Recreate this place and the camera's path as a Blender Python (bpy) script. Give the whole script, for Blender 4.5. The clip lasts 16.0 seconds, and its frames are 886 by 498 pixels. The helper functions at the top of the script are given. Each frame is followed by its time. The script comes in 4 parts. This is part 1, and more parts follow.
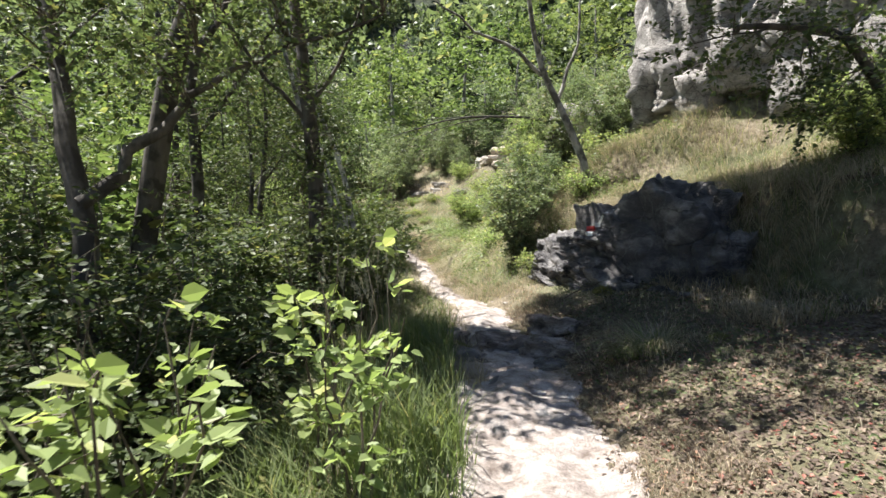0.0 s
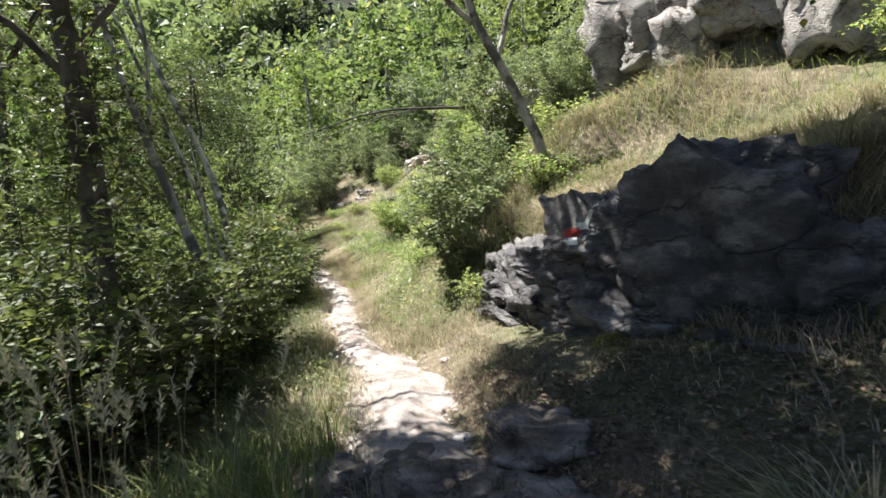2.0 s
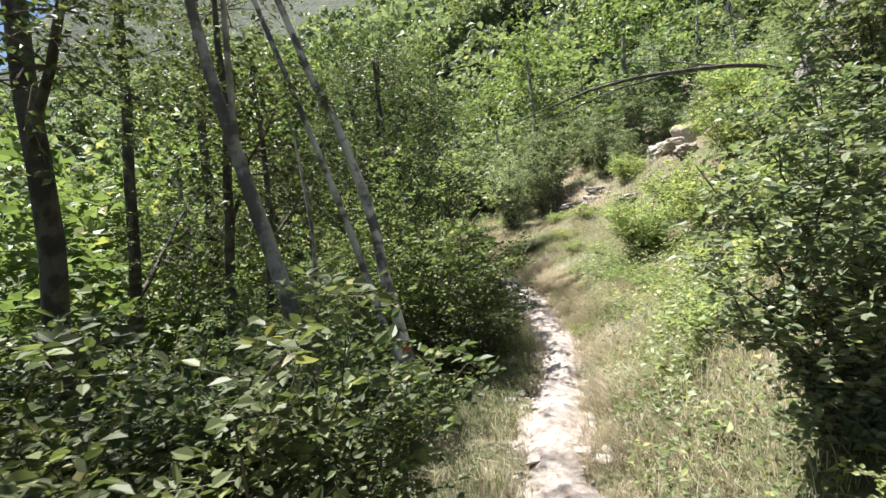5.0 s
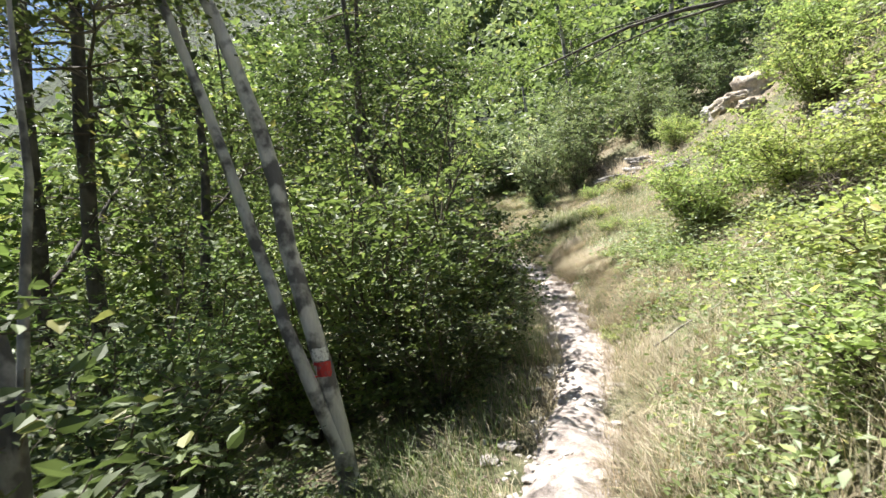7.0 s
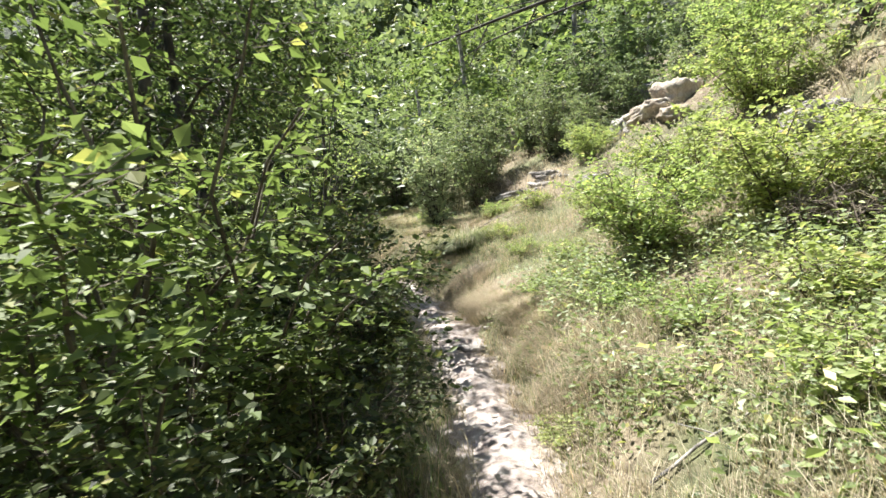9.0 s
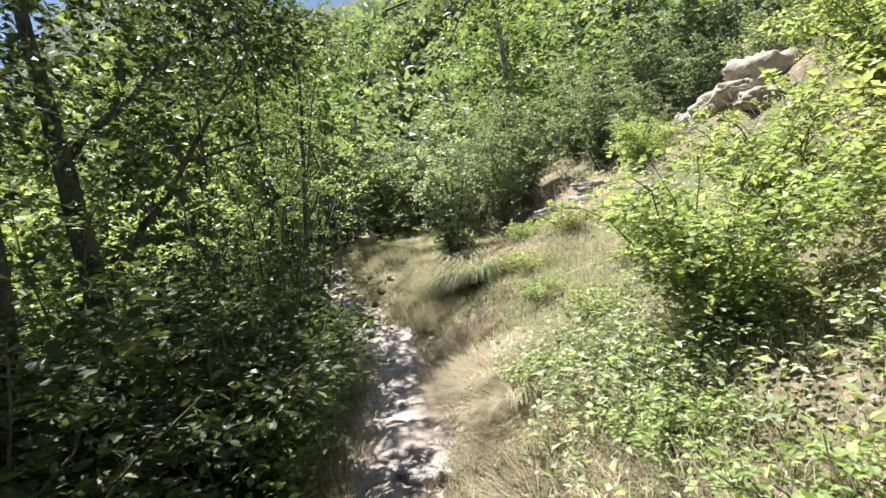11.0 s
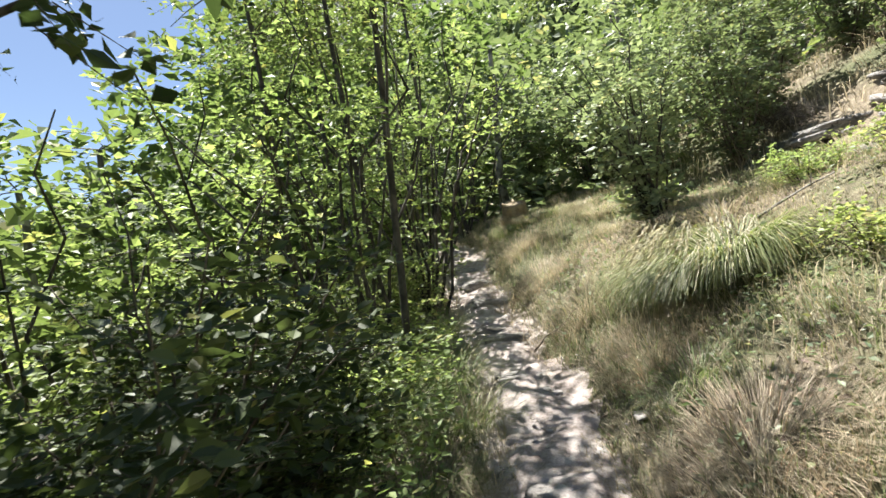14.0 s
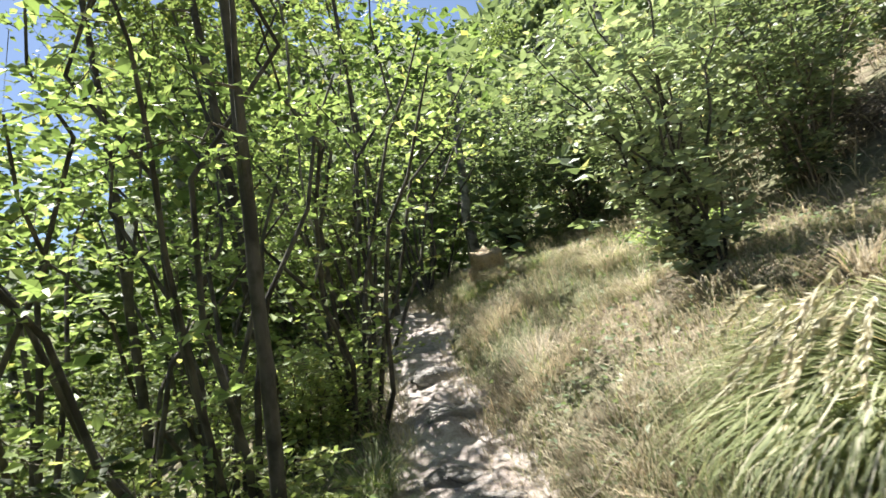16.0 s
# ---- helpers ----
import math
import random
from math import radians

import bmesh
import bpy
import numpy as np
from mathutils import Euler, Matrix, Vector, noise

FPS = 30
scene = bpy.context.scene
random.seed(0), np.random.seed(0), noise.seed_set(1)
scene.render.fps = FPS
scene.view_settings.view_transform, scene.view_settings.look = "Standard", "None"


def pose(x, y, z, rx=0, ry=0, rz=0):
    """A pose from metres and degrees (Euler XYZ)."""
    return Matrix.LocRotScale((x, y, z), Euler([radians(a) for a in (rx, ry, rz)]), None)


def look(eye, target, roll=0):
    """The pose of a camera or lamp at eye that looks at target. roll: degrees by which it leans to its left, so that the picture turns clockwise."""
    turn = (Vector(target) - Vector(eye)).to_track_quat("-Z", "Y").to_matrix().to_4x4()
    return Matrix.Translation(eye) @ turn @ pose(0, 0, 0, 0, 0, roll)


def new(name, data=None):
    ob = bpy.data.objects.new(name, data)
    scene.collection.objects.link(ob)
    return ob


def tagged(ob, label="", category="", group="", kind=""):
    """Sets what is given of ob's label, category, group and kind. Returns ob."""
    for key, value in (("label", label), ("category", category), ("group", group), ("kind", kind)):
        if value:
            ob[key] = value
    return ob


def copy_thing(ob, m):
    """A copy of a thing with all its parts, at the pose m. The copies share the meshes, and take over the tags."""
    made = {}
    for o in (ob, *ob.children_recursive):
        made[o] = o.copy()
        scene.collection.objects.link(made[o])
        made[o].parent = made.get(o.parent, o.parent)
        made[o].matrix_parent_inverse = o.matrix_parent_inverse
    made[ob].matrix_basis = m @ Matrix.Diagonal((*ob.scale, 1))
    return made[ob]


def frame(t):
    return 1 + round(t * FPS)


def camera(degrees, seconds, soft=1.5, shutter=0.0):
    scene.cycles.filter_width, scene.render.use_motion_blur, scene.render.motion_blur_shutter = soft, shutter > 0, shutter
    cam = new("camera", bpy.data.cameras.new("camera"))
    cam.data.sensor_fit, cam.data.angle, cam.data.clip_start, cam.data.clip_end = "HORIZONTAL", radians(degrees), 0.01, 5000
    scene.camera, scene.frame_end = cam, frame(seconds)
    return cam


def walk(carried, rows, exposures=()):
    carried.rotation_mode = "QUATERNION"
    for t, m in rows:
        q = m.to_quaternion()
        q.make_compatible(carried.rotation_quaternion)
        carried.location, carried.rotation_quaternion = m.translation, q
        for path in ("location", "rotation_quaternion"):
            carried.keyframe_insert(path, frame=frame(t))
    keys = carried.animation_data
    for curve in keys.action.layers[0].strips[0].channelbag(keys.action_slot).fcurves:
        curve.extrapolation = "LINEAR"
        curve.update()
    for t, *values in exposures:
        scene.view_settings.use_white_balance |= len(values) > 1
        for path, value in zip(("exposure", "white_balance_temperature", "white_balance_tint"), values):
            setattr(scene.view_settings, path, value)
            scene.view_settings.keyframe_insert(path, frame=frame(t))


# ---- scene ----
cam = camera(77.3, 16.0, soft=1.5, shutter=0.15)
PATH = [
    (0, (0.011, -0.032, 1.427), (0.016, 1.966, 1.333), -0.4),
    (0.5, (0.132, 0.722, 1.469), (0.187, 2.719, 1.363), -2.6),
    (1, (0.214, 1.487, 1.452), (0.386, 3.476, 1.329), -1.5),
    (1.5, (0.382, 2.267, 1.509), (0.587, 4.245, 1.296), -1.9),
    (2, (0.472, 3.051, 1.442), (0.686, 5.039, 1.374), -4.5),
    (2.5, (0.575, 3.744, 1.528), (0.646, 5.743, 1.562), -3.7),
    (3, (0.686, 4.332, 1.639), (0.523, 6.325, 1.659), -6.2),
    (3.5, (0.635, 4.909, 1.723), (0.253, 6.873, 1.727), -4.7),
    (4, (0.605, 5.582, 1.791), (0.036, 7.492, 1.617), -5.0),
    (4.5, (0.437, 6.204, 1.85), (-0.143, 8.118, 1.893), -8.3),
    (4.7, (0.386, 6.494, 1.908), (-0.172, 8.414, 1.898), -5.5),
    (6.8, (0.455, 9.084, 1.66), (-0.278, 10.945, 1.634), -6.0),
    (7, (0.345, 9.328, 1.651), (-0.388, 11.188, 1.601), -5.5),
    (7.5, (0.169, 9.977, 1.715), (-0.433, 11.88, 1.838), -6.5),
    (8, (-0.027, 10.619, 1.727), (-0.611, 12.532, 1.743), -2.7),
    (8.5, (-0.184, 11.307, 1.753), (-0.689, 13.241, 1.816), -6.9),
    (9, (-0.24, 11.967, 1.705), (-0.599, 13.935, 1.686), -4.5),
    (9.2, (-0.277, 12.204, 1.734), (-0.625, 14.173, 1.714), -3.6),
    (11.3, (0.294, 15.014, 2.032), (-0.347, 16.908, 2.079), -3.9),
    (11.5, (0.235, 15.287, 2.072), (-0.462, 17.161, 2.048), -1.0),
    (12, (-0.081, 15.974, 2.023), (-1.018, 17.741, 2.069), -4.0),
    (12.5, (-0.295, 16.619, 2.004), (-1.319, 18.335, 2.093), -5.2),
    (13, (-0.531, 17.226, 2.026), (-1.663, 18.866, 2.198), -7.6),
    (13.5, (-0.903, 17.813, 2.026), (-2.043, 19.453, 2.134), -7.2),
    (14, (-1.17, 18.434, 2.077), (-2.293, 20.089, 2.096), -8.8),
    (14.5, (-1.513, 19.071, 2.104), (-2.518, 20.8, 2.082), -6.4),
    (15, (-1.705, 19.68, 2.163), (-2.707, 21.411, 2.199), -7.8),
    (15.5, (-2.039, 20.262, 2.169), (-3.013, 22.008, 2.248), -12.5),
    (15.8, (-2.214, 20.549, 2.233), (-3.159, 22.308, 2.345), -9.6),
    (16, (-2.312, 20.769, 2.256), (-3.325, 22.484, 2.436), -11.0),
]
walk(cam, [(t, look(eye, target, roll)) for t, eye, target, roll in PATH], [(0, 1.5), (2.5, 1.6), (3.5, 1.52), (7, 1.78), (9, 1.8), (11.5, 1.75), (13, 1.75), (16, 1.9)])

# ---- world, sun, exposure ----
SUN_ELEV, SUN_AZ = radians(66), radians(68)          # azimuth from +y towards -x
world = bpy.data.worlds.new("world")
scene.world = world
world.use_nodes = True
wn = world.node_tree
sky = wn.nodes.new("ShaderNodeTexSky")
sky.sky_type = 'NISHITA'
sky.sun_disc = False
sky.sun_elevation = SUN_ELEV
sky.sun_rotation = -SUN_AZ
sky.air_density, sky.dust_density = 0.8, 0.5
wn.nodes["Background"].inputs["Strength"].default_value = 0.05
wn.links.new(sky.outputs["Color"], wn.nodes["Background"].inputs["Color"])
sun = new("sun", bpy.data.lights.new("sun", 'SUN'))
sun.data.energy, sun.data.angle, sun.data.color = 5.0, radians(0.6), (1.0, 0.965, 0.91)
sun_way = Vector((-math.sin(SUN_AZ) * math.cos(SUN_ELEV), math.cos(SUN_AZ) * math.cos(SUN_ELEV), math.sin(SUN_ELEV)))
sun.rotation_euler = sun_way.to_track_quat("Z", "Y").to_euler()

# ---- materials ----


def material(name):
    m = bpy.data.materials.new(name)
    m.use_nodes = True
    nt = m.node_tree
    return m, nt, nt.nodes["Principled BSDF"]


def ramp(nt, source, stops):
    r = nt.nodes.new("ShaderNodeValToRGB")
    while len(r.color_ramp.elements) < len(stops):
        r.color_ramp.elements.new(0.5)
    for e, (p, c) in zip(r.color_ramp.elements, stops):
        e.position, e.color = p, (*c, 1)
    nt.links.new(source, r.inputs["Fac"])
    return r.outputs["Color"]


def noise_node(nt, scale, detail=6.0, rough=0.6, coords=None, kind="ShaderNodeTexNoise"):
    n = nt.nodes.new(kind)
    n.inputs["Scale"].default_value = scale
    if kind == "ShaderNodeTexNoise":
        n.inputs["Detail"].default_value, n.inputs["Roughness"].default_value = detail, rough
    if coords is not None:
        nt.links.new(coords, n.inputs["Vector"])
    return n


def world_coords(nt, stretch=(1, 1, 1), turn=(0, 0, 0)):
    g = nt.nodes.new("ShaderNodeNewGeometry")
    mp = nt.nodes.new("ShaderNodeMapping")
    mp.inputs["Scale"].default_value = stretch
    mp.inputs["Rotation"].default_value = turn
    nt.links.new(g.outputs["Position"], mp.inputs["Vector"])
    return mp.outputs["Vector"]


def mix(nt, fac, a, b, mode='MIX'):
    n = nt.nodes.new("ShaderNodeMix")
    n.data_type, n.blend_type = 'RGBA', mode
    for key, value in ((0, fac), (6, a), (7, b)):
        if isinstance(value, bpy.types.NodeSocket):
            nt.links.new(value, n.inputs[key])
        elif key == 0:
            n.inputs[0].default_value = value
        else:
            n.inputs[key].default_value = (*value, 1)
    return n.outputs[2]


def bump(nt, height, strength, distance, bsdf):
    b = nt.nodes.new("ShaderNodeBump")
    b.inputs["Strength"].default_value, b.inputs["Distance"].default_value = strength, distance
    nt.links.new(height, b.inputs["Height"])
    nt.links.new(b.outputs["Normal"], bsdf.inputs["Normal"])


def leaf_material(name, dark, mid, light, through_share=0.36, rough=0.5, tint=(1.36, 1.44, 0.92)):
    """Leaves: every leaf its own shade of the three greens, letting light through."""
    m, nt, bsdf = material(name)
    g = nt.nodes.new("ShaderNodeNewGeometry")
    info = nt.nodes.new("ShaderNodeObjectInfo")
    col = ramp(nt, g.outputs["Random Per Island"], [(0.0, dark), (0.5, mid), (0.93, light), (1.0, tuple(min(1, c * f) for c, f in zip(light, (1.9, 1.35, 1.1))))])
    patch = noise_node(nt, 1.3, 2, coords=world_coords(nt))
    col = mix(nt, patch.outputs["Fac"], mix(nt, 0.45, col, dark), mix(nt, 0.35, col, light))
    hue = nt.nodes.new("ShaderNodeHueSaturation")
    mr = nt.nodes.new("ShaderNodeMapRange")
    mr.inputs["To Min"].default_value, mr.inputs["To Max"].default_value = 0.485, 0.515
    nt.links.new(info.outputs["Random"], mr.inputs["Value"])
    nt.links.new(mr.outputs["Result"], hue.inputs["Hue"])
    nt.links.new(col, hue.inputs["Color"])
    hue.inputs["Saturation"].default_value = 0.9
    col = hue.outputs["Color"]
    nt.links.new(col, bsdf.inputs["Base Color"])
    bsdf.inputs["Roughness"].default_value = rough
    bsdf.inputs["Specular IOR Level"].default_value = 0.3
    tr = nt.nodes.new("ShaderNodeBsdfTranslucent")
    nt.links.new(mix(nt, 1.0, col, tint, 'MULTIPLY'), tr.inputs["Color"])
    mx = nt.nodes.new("ShaderNodeMixShader")
    mx.inputs[0].default_value = through_share
    nt.links.new(bsdf.outputs[0], mx.inputs[1])
    nt.links.new(tr.outputs[0], mx.inputs[2])
    nt.links.new(mx.outputs[0], nt.nodes["Material Output"].inputs["Surface"])
    return m


# shade inside the shrubs is put into the dark tones of these two
LEAF_SHADED = leaf_material("shaded_leaf", (0.016, 0.028, 0.009), (0.05, 0.078, 0.023), (0.14, 0.18, 0.062), 0.3)
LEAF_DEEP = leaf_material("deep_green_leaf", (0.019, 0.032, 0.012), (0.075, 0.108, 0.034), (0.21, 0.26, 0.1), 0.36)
# sunlight is put into this colour: a lighter copy for lit plants
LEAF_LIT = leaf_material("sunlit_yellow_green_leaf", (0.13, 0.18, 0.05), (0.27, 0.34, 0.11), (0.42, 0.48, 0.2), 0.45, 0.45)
LEAF_PALE = leaf_material("pale_silvery_leaf", (0.14, 0.18, 0.1), (0.3, 0.35, 0.2), (0.48, 0.52, 0.34), 0.3, 0.45, (1.3, 1.4, 0.9))
LEAF_GREY = leaf_material("grey_green_leaf", (0.08, 0.115, 0.06), (0.16, 0.205, 0.105), (0.28, 0.33, 0.19), 0.35, 0.45, (1.4, 1.5, 0.9))
LEAF_BRIGHT = leaf_material("bright_green_leaf", (0.06, 0.1, 0.026), (0.13, 0.185, 0.05), (0.25, 0.31, 0.115), 0.4)
STRAW = (1.15, 1.12, 1.0)
GRASS_DRY = leaf_material("dry_grass", (0.2, 0.16, 0.1), (0.4, 0.34, 0.23), (0.62, 0.55, 0.4), 0.35, 0.6, STRAW)
GRASS_BROWN = leaf_material("brown_wispy_grass", (0.16, 0.12, 0.08), (0.3, 0.24, 0.17), (0.46, 0.38, 0.27), 0.35, 0.6, STRAW)
GRASS_GREEN = leaf_material("green_grass", (0.06, 0.095, 0.03), (0.15, 0.2, 0.07), (0.32, 0.35, 0.16), 0.4, 0.5, (1.3, 1.4, 0.8))
GRASS_SEED = leaf_material("grass_seed_head", (0.36, 0.33, 0.22), (0.52, 0.48, 0.32), (0.66, 0.62, 0.46), 0.35, 0.6, STRAW)
LITTER = leaf_material("leaf_litter", (0.05, 0.032, 0.024), (0.13, 0.09, 0.065), (0.3, 0.23, 0.17), 0.15, 0.7, STRAW)
MOSS = leaf_material("moss", (0.07, 0.08, 0.02), (0.16, 0.17, 0.04), (0.26, 0.25, 0.08), 0.2, 0.8)
RED_LEAF = leaf_material("red_leaf", (0.2, 0.05, 0.03), (0.34, 0.12, 0.07), (0.45, 0.22, 0.13), 0.3, 0.6, STRAW)


def bark_material(name, dark, pale, scale=14.0):
    m, nt, bsdf = material(name)
    c = world_coords(nt, (1, 1, 0.22))
    n = noise_node(nt, scale, 8, 0.7, c)
    blotch = noise_node(nt, 5.0, 4, 0.55, world_coords(nt))
    col = mix(nt, ramp(nt, blotch.outputs["Fac"], [(0.44, (0, 0, 0)), (0.56, (1, 1, 1))]), dark, pale)
    col = mix(nt, 0.6, col, ramp(nt, n.outputs["Fac"], [(0.3, (0.25, 0.24, 0.23)), (0.65, (1, 1, 1))]), 'MULTIPLY')
    nt.links.new(col, bsdf.inputs["Base Color"])
    bsdf.inputs["Roughness"].default_value = 0.85
    bump(nt, n.outputs["Fac"], 0.6, 0.02, bsdf)
    return m


BARK_DARK = bark_material("dark_bark", (0.05, 0.042, 0.034), (0.12, 0.105, 0.09))
BARK_GREY = bark_material("grey_bark", (0.13, 0.12, 0.11), (0.4, 0.38, 0.35))
BARK_PALE = bark_material("pale_bark", (0.15, 0.14, 0.135), (0.66, 0.64, 0.6), 9)
TWIG = bark_material("twig_bark", (0.09, 0.07, 0.05), (0.2, 0.17, 0.13), 30)


def ground_material():
    m, nt, bsdf = material("hillside_soil")
    c = world_coords(nt)
    big, fine, grit = noise_node(nt, 0.55, 5, 0.6, c), noise_node(nt, 9, 8, 0.7, c), noise_node(nt, 55, 6, 0.75, c)
    soil = ramp(nt, fine.outputs["Fac"], [(0.3, (0.08, 0.062, 0.042)), (0.5, (0.21, 0.17, 0.115)), (0.7, (0.4, 0.345, 0.25))])
    green = ramp(nt, fine.outputs["Fac"], [(0.3, (0.05, 0.06, 0.025)), (0.7, (0.2, 0.21, 0.1))])
    col = mix(nt, ramp(nt, big.outputs["Fac"], [(0.42, (0, 0, 0)), (0.58, (1, 1, 1))]), soil, green)
    col = mix(nt, 0.5, col, ramp(nt, grit.outputs["Fac"], [(0.35, (0.35, 0.33, 0.3)), (0.62, (1, 1, 1))]), 'MULTIPLY')
    nt.links.new(col, bsdf.inputs["Base Color"])
    bsdf.inputs["Roughness"].default_value = 0.95
    bump(nt, grit.outputs["Fac"], 0.8, 0.03, bsdf)
    return m


def stone_material(name, dark, mid, pale, layers=(1, 1, 1), scale=3.0, turn=(0, 0, 0), rough=0.8, depth=0.05, cracks=0.0):
    m, nt, bsdf = material(name)
    c = world_coords(nt, layers, turn)
    n, fine = noise_node(nt, scale, 9, 0.65, c), noise_node(nt, scale * 9, 6, 0.7, c)
    info = nt.nodes.new("ShaderNodeObjectInfo")
    col = ramp(nt, n.outputs["Fac"], [(0.3, dark), (0.5, mid), (0.72, pale)])
    col = mix(nt, 0.55, col, ramp(nt, fine.outputs["Fac"], [(0.32, (0.3, 0.29, 0.28)), (0.6, (1, 1, 1))]), 'MULTIPLY')
    col = mix(nt, 0.35, col, ramp(nt, info.outputs["Random"], [(0.0, (0.55, 0.52, 0.5)), (1.0, (1, 1, 1))]), 'MULTIPLY')
    nt.links.new(col, bsdf.inputs["Base Color"])
    bsdf.inputs["Roughness"].default_value = rough
    add = nt.nodes.new("ShaderNodeMath")
    nt.links.new(n.outputs["Fac"], add.inputs[0])
    nt.links.new(fine.outputs["Fac"], add.inputs[1])
    if cracks:
        # joints: the borders of cells, bent by the coarse noise
        bend = nt.nodes.new("ShaderNodeVectorMath")
        bend.operation = 'MULTIPLY_ADD'
        bend.inputs[1].default_value = (0.9, 0.9, 0.9)
        nt.links.new(noise_node(nt, 2.2, 4, 0.6, c).outputs["Color"], bend.inputs[0])
        nt.links.new(c, bend.inputs[2])
        cells = noise_node(nt, cracks, coords=bend.outputs[0], kind="ShaderNodeTexVoronoi")
        cells.feature = 'DISTANCE_TO_EDGE'
        joint = ramp(nt, cells.outputs["Distance"], [(0.0, (0.35, 0.34, 0.34)), (0.03, (1, 1, 1))])
        nt.links.new(mix(nt, 1.0, col, joint, 'MULTIPLY'), bsdf.inputs["Base Color"])
        deep = nt.nodes.new("ShaderNodeMath")
        nt.links.new(add.outputs[0], deep.inputs[0])
        nt.links.new(joint, deep.inputs[1])
        add = deep
    bump(nt, add.outputs[0], 0.7, depth, bsdf)
    return m


GROUND = ground_material()


def wooded_material():
    """Woods on a far hillside: mottled crowns, with the shade between them painted dark."""
    m, nt, bsdf = material("far_woods")
    c = world_coords(nt)
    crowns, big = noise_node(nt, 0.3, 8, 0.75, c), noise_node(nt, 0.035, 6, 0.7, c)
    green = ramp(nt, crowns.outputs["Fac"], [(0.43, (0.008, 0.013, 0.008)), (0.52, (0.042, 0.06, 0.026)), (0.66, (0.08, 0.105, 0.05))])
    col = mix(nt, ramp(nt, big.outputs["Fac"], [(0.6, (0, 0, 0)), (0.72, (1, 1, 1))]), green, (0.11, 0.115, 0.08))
    nt.links.new(col, bsdf.inputs["Base Color"])
    bsdf.inputs["Roughness"].default_value = 0.95
    bump(nt, crowns.outputs["Fac"], 1.0, 2.0, bsdf)
    return m


WOODED = wooded_material()
PATH_DIRT = stone_material("trodden_limestone_gravel", (0.2, 0.155, 0.13), (0.53, 0.46, 0.42), (0.82, 0.77, 0.73), (1, 1, 1), 7.5, depth=0.05, rough=0.9)
GREY_ROCK = stone_material("grey_layered_rock", (0.04, 0.037, 0.04), (0.15, 0.14, 0.14), (0.46, 0.44, 0.43), (1.0, 1.0, 3.0), 2.6, (radians(16), radians(-14), 0), 0.7, 0.06)
LIMESTONE = stone_material("pale_limestone", (0.1, 0.092, 0.085), (0.4, 0.375, 0.35), (0.68, 0.65, 0.62), (1, 1, 1.6), 2.4, depth=0.1, cracks=1.6)
SLATE = stone_material("dark_layered_rock", (0.022, 0.021, 0.024), (0.11, 0.104, 0.108), (0.42, 0.4, 0.39), (1.0, 1.0, 2.2), 2.6, (radians(16), radians(-14), 0), 0.42, 0.07, 0.9)
BROWN_ROCK = stone_material("brown_weathered_rock", (0.07, 0.052, 0.045), (0.27, 0.22, 0.19), (0.58, 0.52, 0.48), (1, 1, 2.0), 5.0, depth=0.04, cracks=4.0)
PALE_EARTH = stone_material("pale_eroded_earth", (0.3, 0.24, 0.18), (0.52, 0.45, 0.37), (0.7, 0.64, 0.56), (1, 1, 0.5), 3.0, depth=0.06, rough=0.95)
STONE = stone_material("path_stone", (0.33, 0.3, 0.28), (0.54, 0.5, 0.47), (0.74, 0.7, 0.67), (1, 1, 1), 6.0, depth=0.015)
OCHRE = stone_material("ochre_earth_rock", (0.24, 0.17, 0.1), (0.42, 0.32, 0.2), (0.58, 0.48, 0.34), (1, 1, 1.5), 2.5)

def paint_material(name, colour):
    m, nt, bsdf = material(name)
    n = noise_node(nt, 40, 6, 0.7, world_coords(nt))
    nt.links.new(mix(nt, ramp(nt, n.outputs["Fac"], [(0.52, (0, 0, 0)), (0.7, (1, 1, 1))]), colour, (0.16, 0.14, 0.13)), bsdf.inputs["Base Color"])
    bsdf.inputs["Roughness"].default_value = 0.6
    return m


PAINT_RED, PAINT_WHITE = paint_material("red_paint", (0.5, 0.03, 0.03)), paint_material("white_paint", (0.75, 0.75, 0.72))

# ---- building helpers ----
rng = np.random.default_rng(7)


def unit(v):
    v = np.asarray(v, float)
    return v / np.maximum(np.linalg.norm(v, axis=-1, keepdims=True), 1e-9)


class Geo:
    """Gathers vertices and faces, then becomes one mesh."""

    def __init__(self):
        self.v, self.f, self.n, self.slot, self.s = [], [], 0, 0, []

    def add(self, verts, faces):
        verts, faces = np.asarray(verts, float).reshape(-1, 3), np.asarray(faces, int)
        self.v.append(verts)
        self.f.append(faces + self.n)
        self.s.append(self.slot)
        self.n += len(verts)
        return self

    def join(self, other, slot):
        for f in other.f:
            self.f.append(f + self.n)
            self.s.append(slot)
        self.v += other.v
        self.n += other.n
        return self

    def mesh(self, name, mat, smooth=False):
        me = bpy.data.meshes.new(name)
        verts = np.concatenate(self.v)
        me.vertices.add(len(verts))
        me.vertices.foreach_set("co", verts.ravel())
        flat = np.concatenate([f.ravel() for f in self.f])
        sizes = np.concatenate([np.full(len(f), f.shape[1]) for f in self.f])
        me.loops.add(len(flat))
        me.loops.foreach_set("vertex_index", flat.astype(np.int32))
        me.polygons.add(len(sizes))
        me.polygons.foreach_set("loop_start", np.r_[0, np.cumsum(sizes)[:-1]].astype(np.int32))
        me.polygons.foreach_set("use_smooth", np.full(len(sizes), smooth))
        me.polygons.foreach_set("material_index", np.concatenate([np.full(len(f), k) for f, k in zip(self.f, self.s)]).astype(np.int32))
        me.update(calc_edges=True)
        me.validate()
        for one in (mat if isinstance(mat, tuple) else (mat,)):
            me.materials.append(one)
        return me


